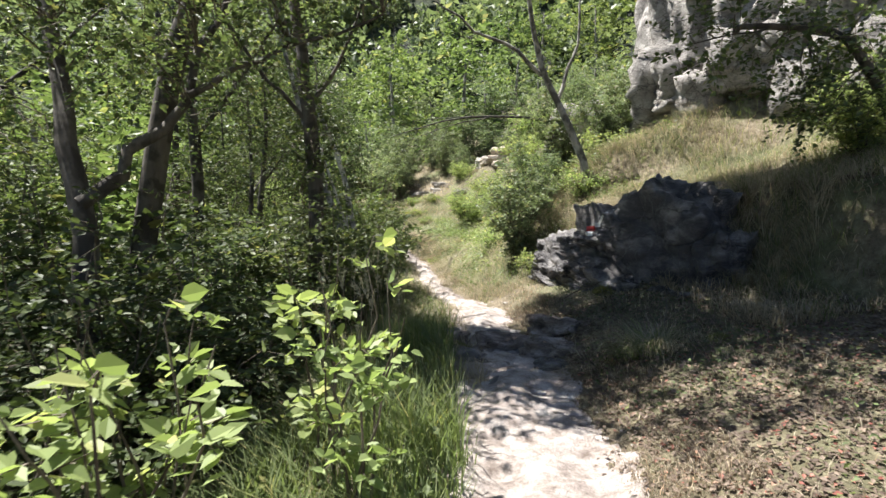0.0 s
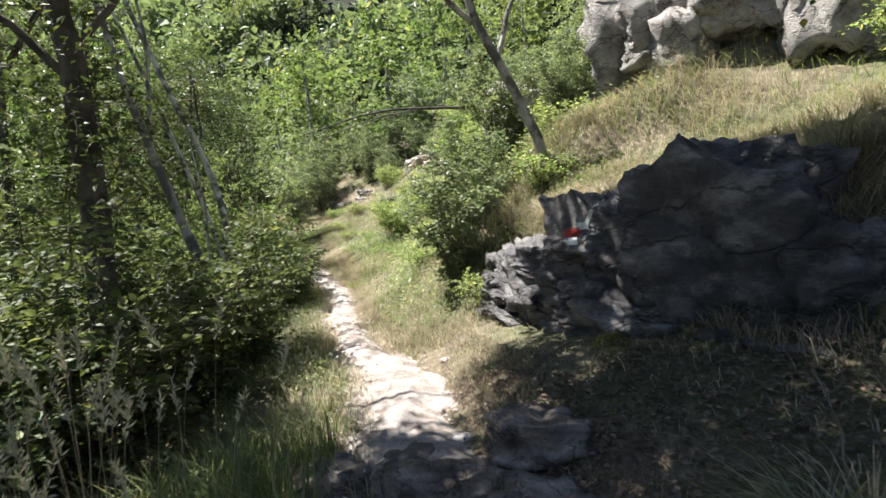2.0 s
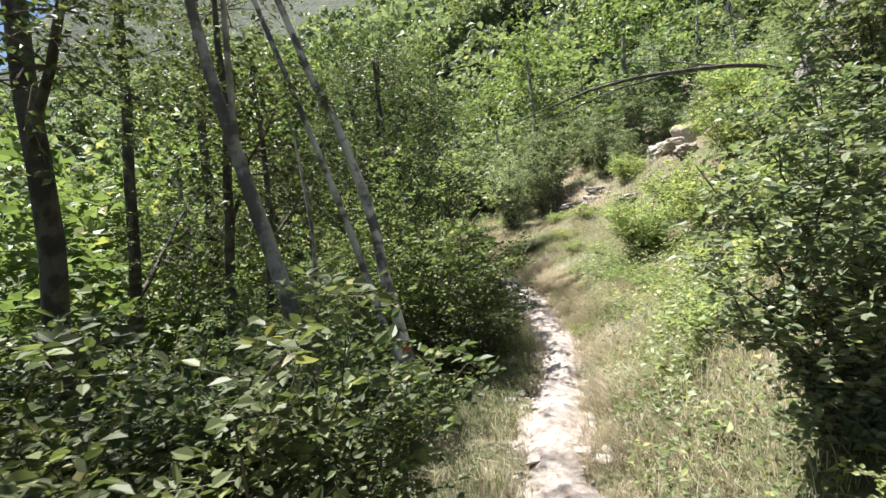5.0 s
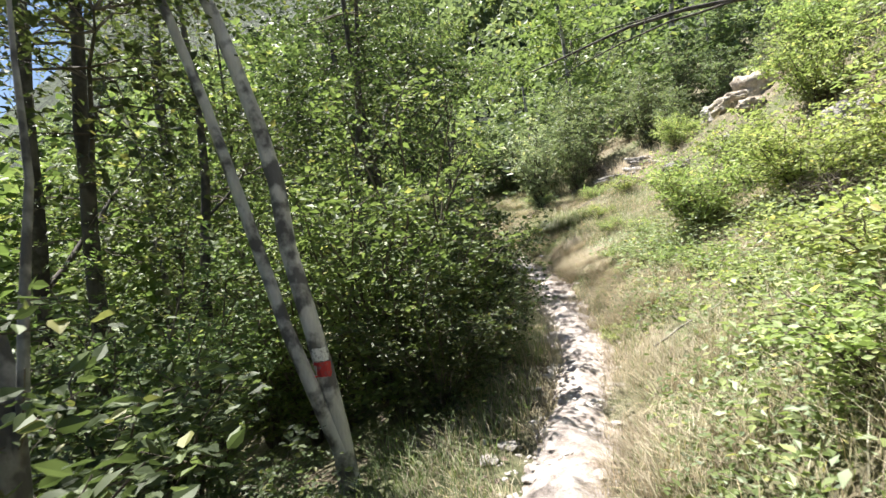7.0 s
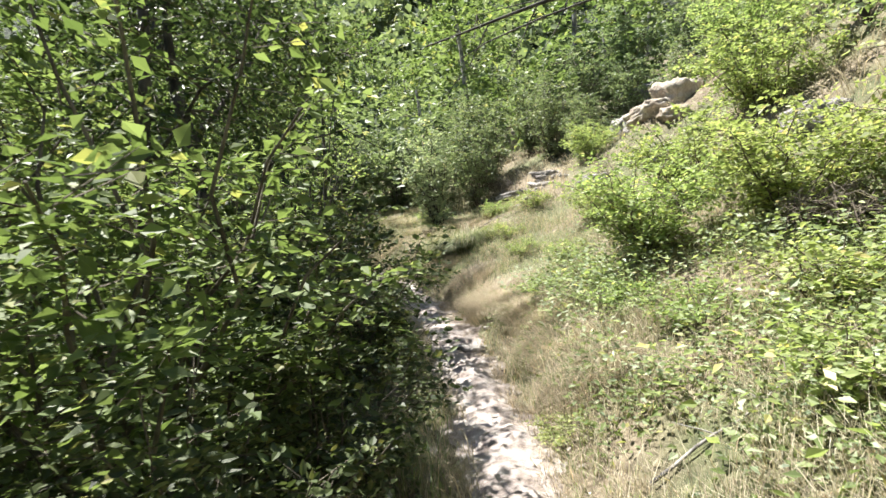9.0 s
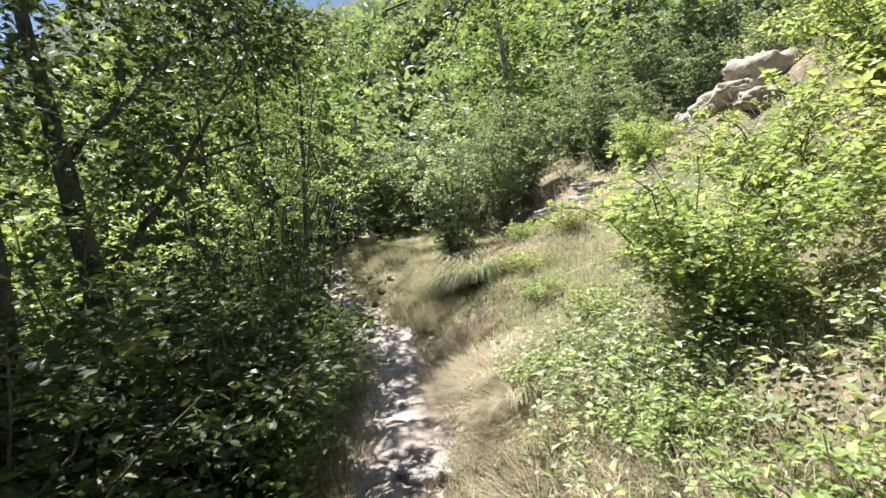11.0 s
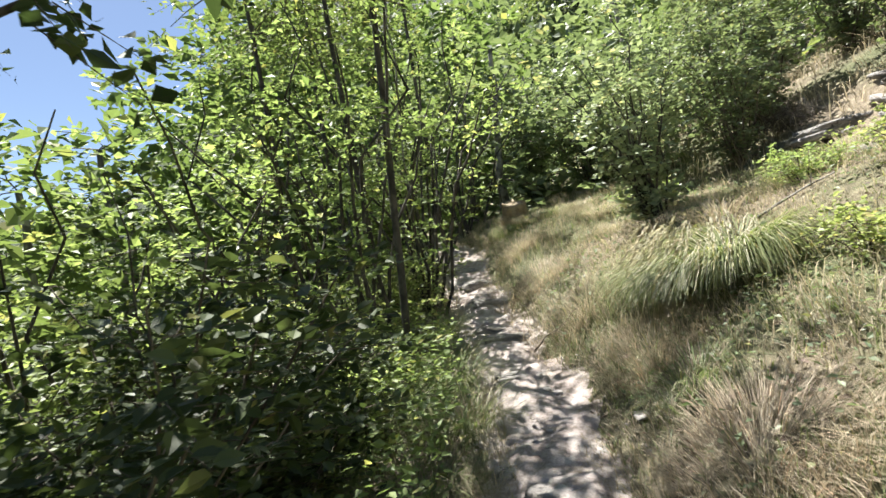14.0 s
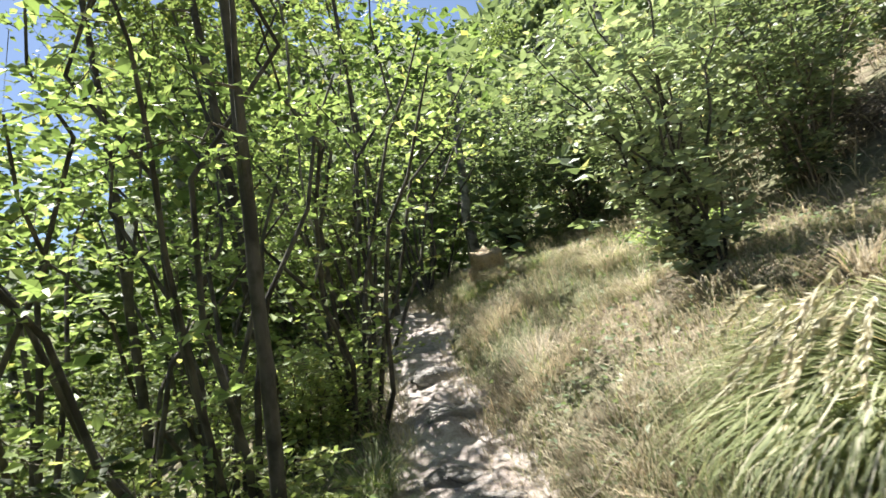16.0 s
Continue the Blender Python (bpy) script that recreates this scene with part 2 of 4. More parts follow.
def part(name, geo, mat, parent, label="", smooth=False):
    ob = new(name, geo.mesh(name, mat, smooth) if isinstance(geo, Geo) else geo)
    ob.parent = parent
    return tagged(ob, label)


def thing(name, at, label, category, group="", kind=""):
    ob = new(name)
    ob.location = at
    ob.empty_display_size = 0.1
    return tagged(ob, label, category, group, kind)


def tube(geo, pts, radii, sides=7):
    """A tapered round stem along pts."""
    pts, radii = np.asarray(pts, float), np.asarray(radii, float)
    n = len(pts)
    t = unit(np.gradient(pts, axis=0))
    a = unit(np.cross(t, (0.31, 0.87, 0.17)))
    b = np.cross(t, a)
    ang = np.linspace(0, 2 * np.pi, sides, endpoint=False)
    ring = pts[:, None] + radii[:, None, None] * (np.cos(ang)[None, :, None] * a[:, None] + np.sin(ang)[None, :, None] * b[:, None])
    i, j = np.meshgrid(np.arange(n - 1), np.arange(sides), indexing="ij")
    k = (j + 1) % sides
    geo.add(ring, np.stack([i * sides + j, i * sides + k, (i + 1) * sides + k, (i + 1) * sides + j], -1).reshape(-1, 4))
    geo.add(ring[-1], [list(range(sides))])


def leaves(geo, base, way, up, length, width, fine=False):
    """Leaves folded along the midrib: base points, directions, upper sides, lengths and widths."""
    n = len(base)
    way = unit(way)
    side = unit(np.cross(way, up))
    up = np.cross(side, way)
    L, W = length[:, None], width[:, None]
    droop = rng.uniform(0.0, 0.22, (n, 1))
    def at(l, w, h):
        return base + way * L * l + side * W * w + up * (W * h - L * droop * l * l)
    if fine:
        v = np.stack([at(0, 0, 0), at(.22, .4, .1), at(.55, .46, .12), at(1, 0, 0), at(.55, -.46, .12), at(.22, -.4, .1)], 1)
        f = np.array([[0, 1, 2, 3], [0, 3, 4, 5]])
    else:
        v = np.stack([at(0, 0, 0), at(.42, .5, .14), at(1, 0, 0), at(.42, -.5, .14)], 1)
        f = np.array([[0, 1, 2], [0, 2, 3]])
    m = v.shape[1]
    geo.add(v, (np.arange(n)[:, None, None] * m + f).reshape(-1, f.shape[1]))


def blades(geo, base, lean, height, width, bend=0.5):
    """Grass blades that arch over towards lean."""
    n = len(base)
    side = unit(np.cross(lean, (0, 0, 1.0)) + 1e-6)
    H, W = height[:, None], width[:, None]
    upv = np.array([0, 0, 1.0])
    mid = base + upv * H * 0.55 + lean * H * bend * 0.3
    tip = base + upv * H * (1 - 0.25 * bend) + lean * H * bend
    v = np.stack([base - side * W, base + side * W, mid + side * W * .75, mid - side * W * .75, tip], 1)
    k = np.arange(n)[:, None] * 5
    geo.add(v, k + np.array([0, 1, 2, 3]))
    geo.f.append(k + np.array([3, 2, 4]) + geo.n - 5 * n)
    geo.s.append(geo.slot)


def arcs(geo, base, way, length, width, start=0.15, over=1.9):
    """Long blades that rise and then hang over: the lean from upright grows along each one."""
    n, segs = len(base), 5
    way = unit(way)
    side = unit(np.cross(way, (0, 0, 1.0)) + 1e-6)
    p, rows = base.copy(), []
    for k in range(segs + 1):
        w = width[:, None] * (1 - (k / segs) ** 2 * .9)
        rows += [p - side * w, p + side * w]
        ang = (start + over * ((k + .5) / segs) * rng.uniform(.75, 1.15, n))[:, None]
        p = p + (way * np.sin(ang) + np.array([0, 0, 1.0]) * np.cos(ang)) * length[:, None] / segs
    v = np.stack(rows, 1)
    f = np.array([[2 * k, 2 * k + 1, 2 * k + 3, 2 * k + 2] for k in range(segs)])
    geo.add(v, (np.arange(n)[:, None, None] * (2 * segs + 2) + f).reshape(-1, 4))


def bent(a, b, sag=0.1, n=8, wobble=0.03):
    """A slightly crooked line from a to b."""
    a, b = np.asarray(a, float), np.asarray(b, float)
    t = np.linspace(0, 1, n)[:, None]
    size = np.linalg.norm(b - a)
    off = rng.normal(0, wobble * size, (n, 3)) * np.sin(np.pi * t)
    return a + (b - a) * t + off + np.array([0, 0, sag * size]) * np.sin(np.pi * t)


def sprays(wood, leaf, origins, ways, reach, count, size, fine=False, flat=0.75, twig=0.004):
    """Leafy twigs: from each origin a twig that carries leaves on both sides."""
    for o, w, r in zip(origins, ways, reach):
        w = unit(w)
        t = np.linspace(0.12, 1.0, count)
        line = o + np.outer(t, w) * r + np.outer(t * t, (0, 0, -0.18 * r))
        if wood is not None:
            tube(wood, line[[0, -1]], (twig, twig * .3), 3)
        side = unit(np.cross(w, (0, 0, 1.0)) + 1e-6)
        s = np.where(np.arange(count) % 2, 1.0, -1.0)[:, None]
        d = w * 0.55 + side * s + rng.normal(0, 0.35, (count, 3))
        up = np.array([0, 0, 1.0]) * flat + rng.normal(0, 0.45, (count, 3))
        L = size * rng.uniform(0.55, 1.2, count)
        leaves(leaf, line + rng.normal(0, 0.02, (count, 3)), d, up, L, L * rng.uniform(0.5, 0.72, count), fine)

# ---- the lie of the land ----
PY = np.array([-40.0, -6, 0, 3, 6, 7.6, 8.3, 9.3, 11.2, 12.8, 14.6, 15.5, 17, 19, 20.1, 21.6, 23.2, 24.4, 25.5, 26.8, 28.8, 32, 36, 60])
PX = np.array([-3.0, 0.2, 0.4, 0.58, 0.55, 0.5, 0.4, 0.14, -0.2, -0.3, -0.45, -0.55, -0.9, -1.6, -1.95, -2.75, -3.85, -4.8, -5.65, -6.6, -8.5, -11.5, -15.5, -35])
PZ = np.array([-2.0, -0.2, 0.0, 0.02, 0.16, 0.17, 0.17, 0.17, 0.18, 0.19, 0.2, 0.23, 0.33, 0.55, 0.67, 0.84, 1.05, 1.28, 1.62, 2.05, 2.35, 2.6, 2.8, 3.4])


def smooth_line(xs, ys):
    def at(v):
        v = np.asarray(v, float)
        return sum(np.interp(v + o, xs, ys) for o in (-0.7, -0.35, 0, 0.35, 0.7)) / 5
    return at


path_x, path_z = smooth_line(PY, PX), smooth_line(PY, PZ)


def step(a, b, v):
    t = np.clip((v - a) / (b - a), 0, 1)
    return t * t * (3 - 2 * t)


def wave(x, y):
    return (np.sin(x * 1.7 + 0.6 * y) * np.cos(y * 1.3 - 0.4 * x) + 0.5 * np.sin(3.7 * x - 1.1 * y + 1) * np.cos(2.9 * y + x)) / 1.5


def height(x, y):
    """The ground's height: a slope that falls from right to left, with the trail cut into it."""
    x, y = np.asarray(x, float), np.asarray(y, float)
    run = (path_x(y + 0.5) - path_x(y - 0.5))
    d = (x - path_x(y)) / np.sqrt(1 + run * run)
    base = path_z(y)
    r = np.maximum(d - 0.42, 0)
    bank = step(1.4, 3.8, y) * (1 - step(9.0, 10.2, y))
    edge = np.interp(y, [2.0, 5.8, 7.4, 9.3, 11], [4.1, 3.25, 2.45, 1.95, 1.9])
    low = 0.22 * r + 0.95 * bank * step(0.0, 0.4, x - edge) + 0.14 * np.maximum(r - 3, 0)
    steep = 0.3 * np.minimum(r, 0.6) + 1.02 * np.clip(r - 0.6, 0, 2.2) + 0.36 * np.maximum(r - 2.8, 0)
    flat = step(23.6, 26.4, y)
    gentle = (0.38 - 0.26 * flat) * r + (0.42 - 0.12 * flat) * np.maximum(r - 3.0, 0)
    first, last = step(8.6, 10.2, y), step(12.3, 15.0, y)
    up = 0.12 * step(0, 0.8, r) + low * (1 - first) + steep * first * (1 - last) + gentle * last
    up = np.minimum(up, 34 + 0.02 * r)
    l = np.maximum(-d - 0.42, 0)
    down = -0.12 * step(0, 0.8, l) - np.maximum(l - 0.8, 0) * 0.42
    down = np.maximum(down, -4.5 - 0.06 * np.maximum(l - 12, 0) + np.maximum(l - 130, 0) * 0.45)
    down = np.minimum(down, 60)
    ahead = np.clip(y - 46, 0, 320) * 0.62 * step(-1.7, -0.95, x / (np.abs(y) + 12))
    rough = 0.05 * wave(x * 1.3, y * 1.3) * step(0.25, 1.2, np.abs(d)) + 0.22 * wave(x * .31, y * .27) * step(2, 6, np.abs(d))
    shoulder = 0.1 * step(13, 16, y) * np.exp(-((np.abs(d) - 0.85) / 0.3) ** 2) * (0.6 + 0.4 * np.sin(y * 2.7 + np.sign(d)))
    return base + up + down + ahead + shoulder + rough - 0.06 * (1 - step(0.22, 0.5, np.abs(d)))


def on(x, y, lift=0.0):
    return (x, y, float(height(x, y)) + lift)


def grid_lines(lo, a, b, hi, fine, grow=1.22):
    mid = list(np.arange(a, b + fine / 2, fine))
    s, out = fine, []
    while mid[-1] < hi:
        s *= grow
        mid.append(mid[-1] + s)
    s = fine
    while mid[0] > lo:
        s *= grow
        mid.insert(0, mid[0] - s)
    return np.array(mid)


def sheet(xs, ys, z):
    geo = Geo()
    X, Y = np.meshgrid(xs, ys)
    i, j = np.meshgrid(np.arange(len(ys) - 1), np.arange(len(xs) - 1), indexing="ij")
    w = len(xs)
    geo.add(np.stack([X, Y, z(X, Y)], -1), np.stack([i * w + j, i * w + j + 1, (i + 1) * w + j + 1, (i + 1) * w + j], -1).reshape(-1, 4))
    return geo


ground = tagged(new("ground", sheet(grid_lines(-900, -9, 8, 900, 0.14), grid_lines(-600, -3, 32, 900, 0.14), height).mesh("ground", GROUND, True)),
                "steep hillside of dry soil, leaf litter and roots", "ground", kind="structure")
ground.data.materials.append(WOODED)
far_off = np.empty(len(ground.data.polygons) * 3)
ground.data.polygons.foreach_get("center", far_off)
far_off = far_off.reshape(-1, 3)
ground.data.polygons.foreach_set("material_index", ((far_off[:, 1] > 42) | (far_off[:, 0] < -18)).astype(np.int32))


def make_path():
    geo = Geo()
    ys = np.arange(-5, 34, 0.045)
    us = np.linspace(-1, 1, 19)
    half = 0.29 + 0.04 * np.sin(ys * 1.7) + 0.035 * np.sin(ys * 4.3 + 1) + 0.02 * np.sin(9 * ys) + 0.14 * (1 - step(7.5, 10, ys)) + 0.16 * (1 - step(3, 6, ys)) + 0.17 * step(14, 20, ys) + 0.03
    run = path_x(ys + 0.5) - path_x(ys - 0.5)
    nx, ny = 1 / np.sqrt(1 + run ** 2), -run / np.sqrt(1 + run ** 2)
    X = path_x(ys)[:, None] + us * (half * nx)[:, None]
    Y = ys[:, None] + us * (half * ny)[:, None]
    lump = 0.03 * wave(X * 6, Y * 6) + 0.018 * np.abs(wave(X * 17, Y * 15)) + 0.012 * wave(X * 31, Y * 27) + 0.03 * wave(X * 2.2, Y * 2.6)
    Z = height(X, Y) + 0.085 - 0.12 * us ** 2 + lump
    w = len(us)
    i, j = np.meshgrid(np.arange(len(ys) - 1), np.arange(w - 1), indexing="ij")
    geo.add(np.stack([X, Y, Z], -1), np.stack([i * w + j, i * w + j + 1, (i + 1) * w + j + 1, (i + 1) * w + j], -1).reshape(-1, 4))
    return tagged(new("path", geo.mesh("path", PATH_DIRT, True)), "narrow trodden trail of pale limestone gravel and earth", "path", kind="structure")


path = make_path()

# ---- shrubs and trees ----


def make_shrub(name, at, label, leaf_mat, tall=1.6, spread=0.9, stems=12, twigs=14, count=12, size=0.06, fine=False, lean=(0, 0), bark=TWIG, group="shrubs on the slope", low=0.12, category="shrub", reach=(0.25, 0.55), thick=1.0):
    """Stems from one foot that arch outwards, with leafy twigs along them."""
    ob = thing(name, at, label, category, group)
    wood, leaf = Geo(), Geo()
    for s in range(stems):
        a = 2 * np.pi * (s + rng.uniform(-.3, .3)) / stems
        r = spread * math.sqrt(rng.uniform(0.05, 1))
        top = np.array([r * math.cos(a) + lean[0], r * math.sin(a) + lean[1], tall * rng.uniform(0.65, 1.08) * (1 - 0.3 * (r / spread) ** 2)])
        line = bent((rng.normal(0, .05), rng.normal(0, .05), -0.1), top, 0.1, 7, 0.03)
        g = Geo()
        tube(g, line, np.linspace(0.011, 0.003, 7) * max(1, tall / 2) * thick, 5)
        part("stem", g, bark, ob, smooth=True)
        t = rng.uniform(low, 1.0, twigs)
        o = np.stack([np.interp(t, np.linspace(0, 1, 7), line[:, k]) for k in range(3)], -1)
        b = rng.uniform(0, 2 * np.pi, twigs)
        w = np.stack([np.cos(b) + 0.5 * math.cos(a), np.sin(b) + 0.5 * math.sin(a), rng.uniform(-0.1, 0.7, twigs)], -1)
        sprays(wood, leaf, o, w, spread * rng.uniform(*reach, twigs), count, size, fine)
    if leaf.n:
        part("foliage", leaf.join(wood, 1), (leaf_mat, TWIG), ob)
    return ob


def make_tree(name, line, radii, label, leaf_mat, bark, crowns=(), limbs=(), twigs=90, count=14, size=0.07, fine=False, sides=9, group="", reach=0.5, category="tree", bare=False):
    """line: the trunk's points from the foot up. limbs: lists of points with a first radius. crowns: (centre, radii, share) in which leafy twigs sit."""
    line = np.asarray(line, float)
    foot = line[0].copy()
    ob = thing(name, foot, label, category, group)
    t, n = np.linspace(0, 1, len(line)), 14
    s = np.linspace(0, 1, n)
    pts = np.stack([np.interp(s, t, line[:, k] - foot[k]) for k in range(3)], -1)
    pts[1:-1] = (pts[:-2] + 2 * pts[1:-1] + pts[2:]) / 4
    pts[1:-1] += rng.normal(0, radii[0] * 0.14, (n - 2, 3))
    pts[0, 2] -= 0.25
    rad = np.interp(s, np.linspace(0, 1, len(radii)), radii)
    rad[0] *= 1.35
    trunk = Geo()
    tube(trunk, pts, rad, sides)
    part("trunk", trunk, bark, ob, smooth=True)
    anchors = [pts[int(n * .45):]]
    for limb, r in limbs:
        limb = np.asarray(limb, float) - foot
        m = 9
        q = np.linspace(0, 1, m)
        lp = np.stack([np.interp(q, np.linspace(0, 1, len(limb)), limb[:, c]) for c in range(3)], -1)
        lp[1:-1] += rng.normal(0, r * 0.5, (m - 2, 3))
        g = Geo()
        tube(g, lp, np.linspace(r, r * 0.3, m), 6)
        part("limb", g, bark, ob, smooth=True)
        anchors.append(lp[2:])
    anchors = np.concatenate(anchors)
    wood, leaf = Geo(), Geo()
    for centre, size3, share in crowns:
        c = np.asarray(centre, float) - foot
        k = int(twigs * share)
        v = unit(rng.normal(0, 1, (k, 3))) * rng.uniform(0.15, 1, (k, 1)) ** 0.5
        o = c + v * np.asarray(size3)
        near = anchors[np.argmin(((o[::7][:, None] - anchors) ** 2).sum(-1), axis=1)]
        for a, b in zip(near, o[::7]):
            tube(wood, bent(a, b, 0.05, 5, 0.05), np.linspace(0.012, 0.004, 5), 4)
        w = v * 0.9 + rng.normal(0, 0.55, (k, 3)) + np.array([0, 0, 0.05])
        sprays(None if bare else wood, leaf, o, w, reach * rng.uniform(0.6, 1.3, k), count, size, fine)
    if leaf.n:
        part("crown", leaf.join(wood, 1), (leaf_mat, TWIG), ob)
    return ob


def plant(proto, x, y, s=1.0, turn=None, sz=None, label=""):
    """A copy of a plant, set on the ground."""
    a = rng.uniform(0, 2 * np.pi) if turn is None else turn
    m = Matrix.Translation(on(x, y, -0.04)) @ Matrix.Rotation(a, 4, 'Z') @ Matrix.Diagonal((s, s, sz or s, 1))
    return tagged(copy_thing(proto, m), label)

# ---- rock ----


def make_rock(name, at, size, label, mat, turn=0.0, tilt=0.0, layers=0.0, rough=0.22, seed=0.0, detail=4, category="rock", group="", parent=None):
    """A weathered block: a rounded box, broken up by noise, with ledges where it is layered."""
    bm = bmesh.new()
    bmesh.ops.create_icosphere(bm, subdivisions=detail, radius=1.0)
    for v in bm.verts:
        p = v.co.copy()
        m = max(abs(p.x), abs(p.y), abs(p.z))
        p = p.lerp(p / m * 0.86, 0.62)
        q = p * 1.7 + Vector((seed, seed * 1.3, -seed))
        n = noise.noise(q) + 0.5 * noise.noise(q * 2.3) + 0.3 * noise.noise(q * 5.1) + 0.16 * noise.noise(q * 11)
        k = 1 + rough * n
        if layers:
            h = p.z * layers + 0.35 * p.x + 0.3 * noise.noise(q)
            k += 0.06 * ((h % 1.0) ** 2 - 0.35) + 0.03 * (int(math.floor(h)) * 7 % 3 - 1)
            c = noise.cell(Vector((p.x * 2.6 + seed, p.y * 2.6, p.z * layers * .8)))
            k += 0.05 * (c - 0.5)
        v.co = Vector((p.x * size[0], p.y * size[1], p.z * size[2])) * k
    me = bpy.data.meshes.new(name)
    bm.to_mesh(me)
    bm.free()
    me.materials.append(mat)
    me.polygons.foreach_set("use_smooth", [True] * len(me.polygons))
    ob = new(name, me)
    ob.matrix_basis = Matrix.Translation(at) @ Matrix.Rotation(turn, 4, 'Z') @ Matrix.Rotation(tilt, 4, 'Y')
    ob.parent = parent
    return tagged(ob, label, category, group) if not parent else tagged(ob, label)


# the dark outcrop beside the trail, four blocks of one bed
FACE = radians(-69)
outcrop = thing("rock_outcrop", on(2.7, 7.3), "dark layered rock outcrop with a pale edge, under a grassy bank", "rock")
base = Vector(outcrop.location)
for (x, y, z), size, seed, tilt in [((2.95, 6.85, 1.05), (0.85, 0.55, 0.9), 3.1, 0.12), ((2.5, 7.75, 0.95), (0.7, 0.5, 0.72), 18.9, 0.15), ((2.1, 8.45, 0.76), (0.55, 0.44, 0.56), 15.7, 0.2),
                                    ((1.95, 9.15, 0.72), (0.42, 0.4, 0.45), 5.7, 0.3), ((3.15, 6.15, 0.8), (0.4, 0.45, 0.6), 1.9, 0.05), ((2.35, 7.1, 0.5), (0.6, 0.35, 0.3), 6.6, 0.15), ((2.75, 6.1, 0.45), (0.5, 0.3, 0.25), 16.6, 0.1)]:
    make_rock("rock_block", Vector((x, y, z)) - base, size, "", SLATE, FACE, tilt, 3.5, 0.3, seed, 5, parent=outcrop)

for k in range(30):
    t = rng.uniform(0, 1)
    z = .25 + (1.1 - .4 * t) * rng.uniform(0, 1)
    x, y = 2.1 - .58 * t + .16 * z, 7.25 + 1.85 * t
    slab = make_rock("rock_slab", Vector((x, y, z)) - base, (rng.uniform(.16, .34), rng.uniform(.14, .26), rng.uniform(.05, .12)), "", SLATE if k % 3 else GREY_ROCK, FACE + rng.normal(0, .25), .22 + rng.normal(0, .12), 0, .36, float(k) * 2.7, 3, parent=outcrop)
    slab.data.polygons.foreach_set("use_smooth", [False] * len(slab.data.polygons))
cliff = thing("limestone_cliff", on(6.2, 10.8), "pale grey limestone crag above the grassy bank", "cliff")
base = Vector(cliff.location)
for (x, y), size, seed in [((5.4, 11.6), (1.3, 1.0, 1.9), 2.2), ((6.6, 10.8), (1.3, 1.2, 2.5), 4.9), ((8.1, 10.2), (1.6, 1.3, 2.7), 7.7), ((5.75, 10.35), (0.8, 0.8, 1.1), 11.4), ((6.5, 9.5), (0.9, 0.8, 1.5), 13.2), ((7.5, 8.8), (1.1, 0.9, 1.9), 15.0), ((5.9, 12.6), (1.5, 1.3, 3.0), 9.1)]:
    make_rock("rock_block", Vector(on(x, y, 0.9)) - base, size, "", LIMESTONE, radians(-25), 0.1, 2.2, 0.3, seed, 5, parent=cliff)
for k in range(22):
    t = k / 21 + rng.uniform(-.02, .02)
    x, y = 4.5 + 3.4 * t, 10.9 - 1.9 * t + .25 * math.sin(k * 2.1)
    make_rock("rock_block", Vector(on(x, y, rng.uniform(.1, 2.6))) - base, (rng.uniform(.25, .6), rng.uniform(.3, .5), rng.uniform(.2, .55)), "", LIMESTONE, rng.uniform(-1, 1), rng.normal(0, .2), 2.5, .34, 20 + k * 1.7, 3, parent=cliff)
make_rock("rock_outcrop", on(4.3, 15.8, 0.6), (1.3, 1.0, 1.5), "pinkish pale rock face half hidden by bushes", LIMESTONE, 0.4, 0.1, 2.0, 0.3, 12.3, 5)
for x, y, s, seed, lab, mat in [(-0.85, 26.4, (.55, .25, .09), 3.3, "flat white limestone ledge on the slope", LIMESTONE), (0.0, 26.5, (.45, .35, .12), 5.2, "white limestone boulder on the slope", LIMESTONE),
                                (2.3, 25.2, (.6, .4, .35), 9.2, "white limestone boulder on the slope", LIMESTONE), (2.2, 27.2, (.6, .5, .45), 1.2, "white limestone boulder on the slope", LIMESTONE),
                                (1.9, 22.4, (.4, .3, .22), 4.4, "grey limestone boulder between bushes", LIMESTONE), (3.2, 19.6, (.4, .3, .25), 2.4, "grey limestone boulder between bushes", LIMESTONE),
                                (-5.75, 27.7, (.26, .24, .36), 6.4, "ochre earth bank corner beside the trail", OCHRE),
                                (2.2, 24.5, (.7, .45, .22), 14.4, "pale eroded earth face on the slope", PALE_EARTH), (2.7, 24.3, (.5, .4, .42), 16.1, "pale eroded earth face on the slope", PALE_EARTH), (2.45, 23.6, (.35, .3, .16), 17.3, "pale eroded earth face on the slope", PALE_EARTH), (0.8, 23.2, (.3, .22, .15), 8.9, "grey limestone boulder in the grass", LIMESTONE), (3.4, 29.5, (.8, .6, .6), 10.1, "white limestone boulder on the slope", LIMESTONE)]:
    make_rock("boulder", on(x, y, s[2] * 0.25), s, lab, mat, seed, 0.1, 1.5, 0.28, seed, 4, category="boulder")

for k in range(26):
    x, y = rng.uniform(-1.1, .9), rng.uniform(24.7, 26.6)
    s = rng.uniform(.05, .17)
    make_rock("scree_stone", on(x, y, s * .1), (s * 1.5, s, s * .45), "bleached limestone scree stone on the slope", LIMESTONE, rng.uniform(0, 6), rng.normal(0, .15), 0, .35, 50 + k * 1.3, 2, category="stone", group="scree stones")

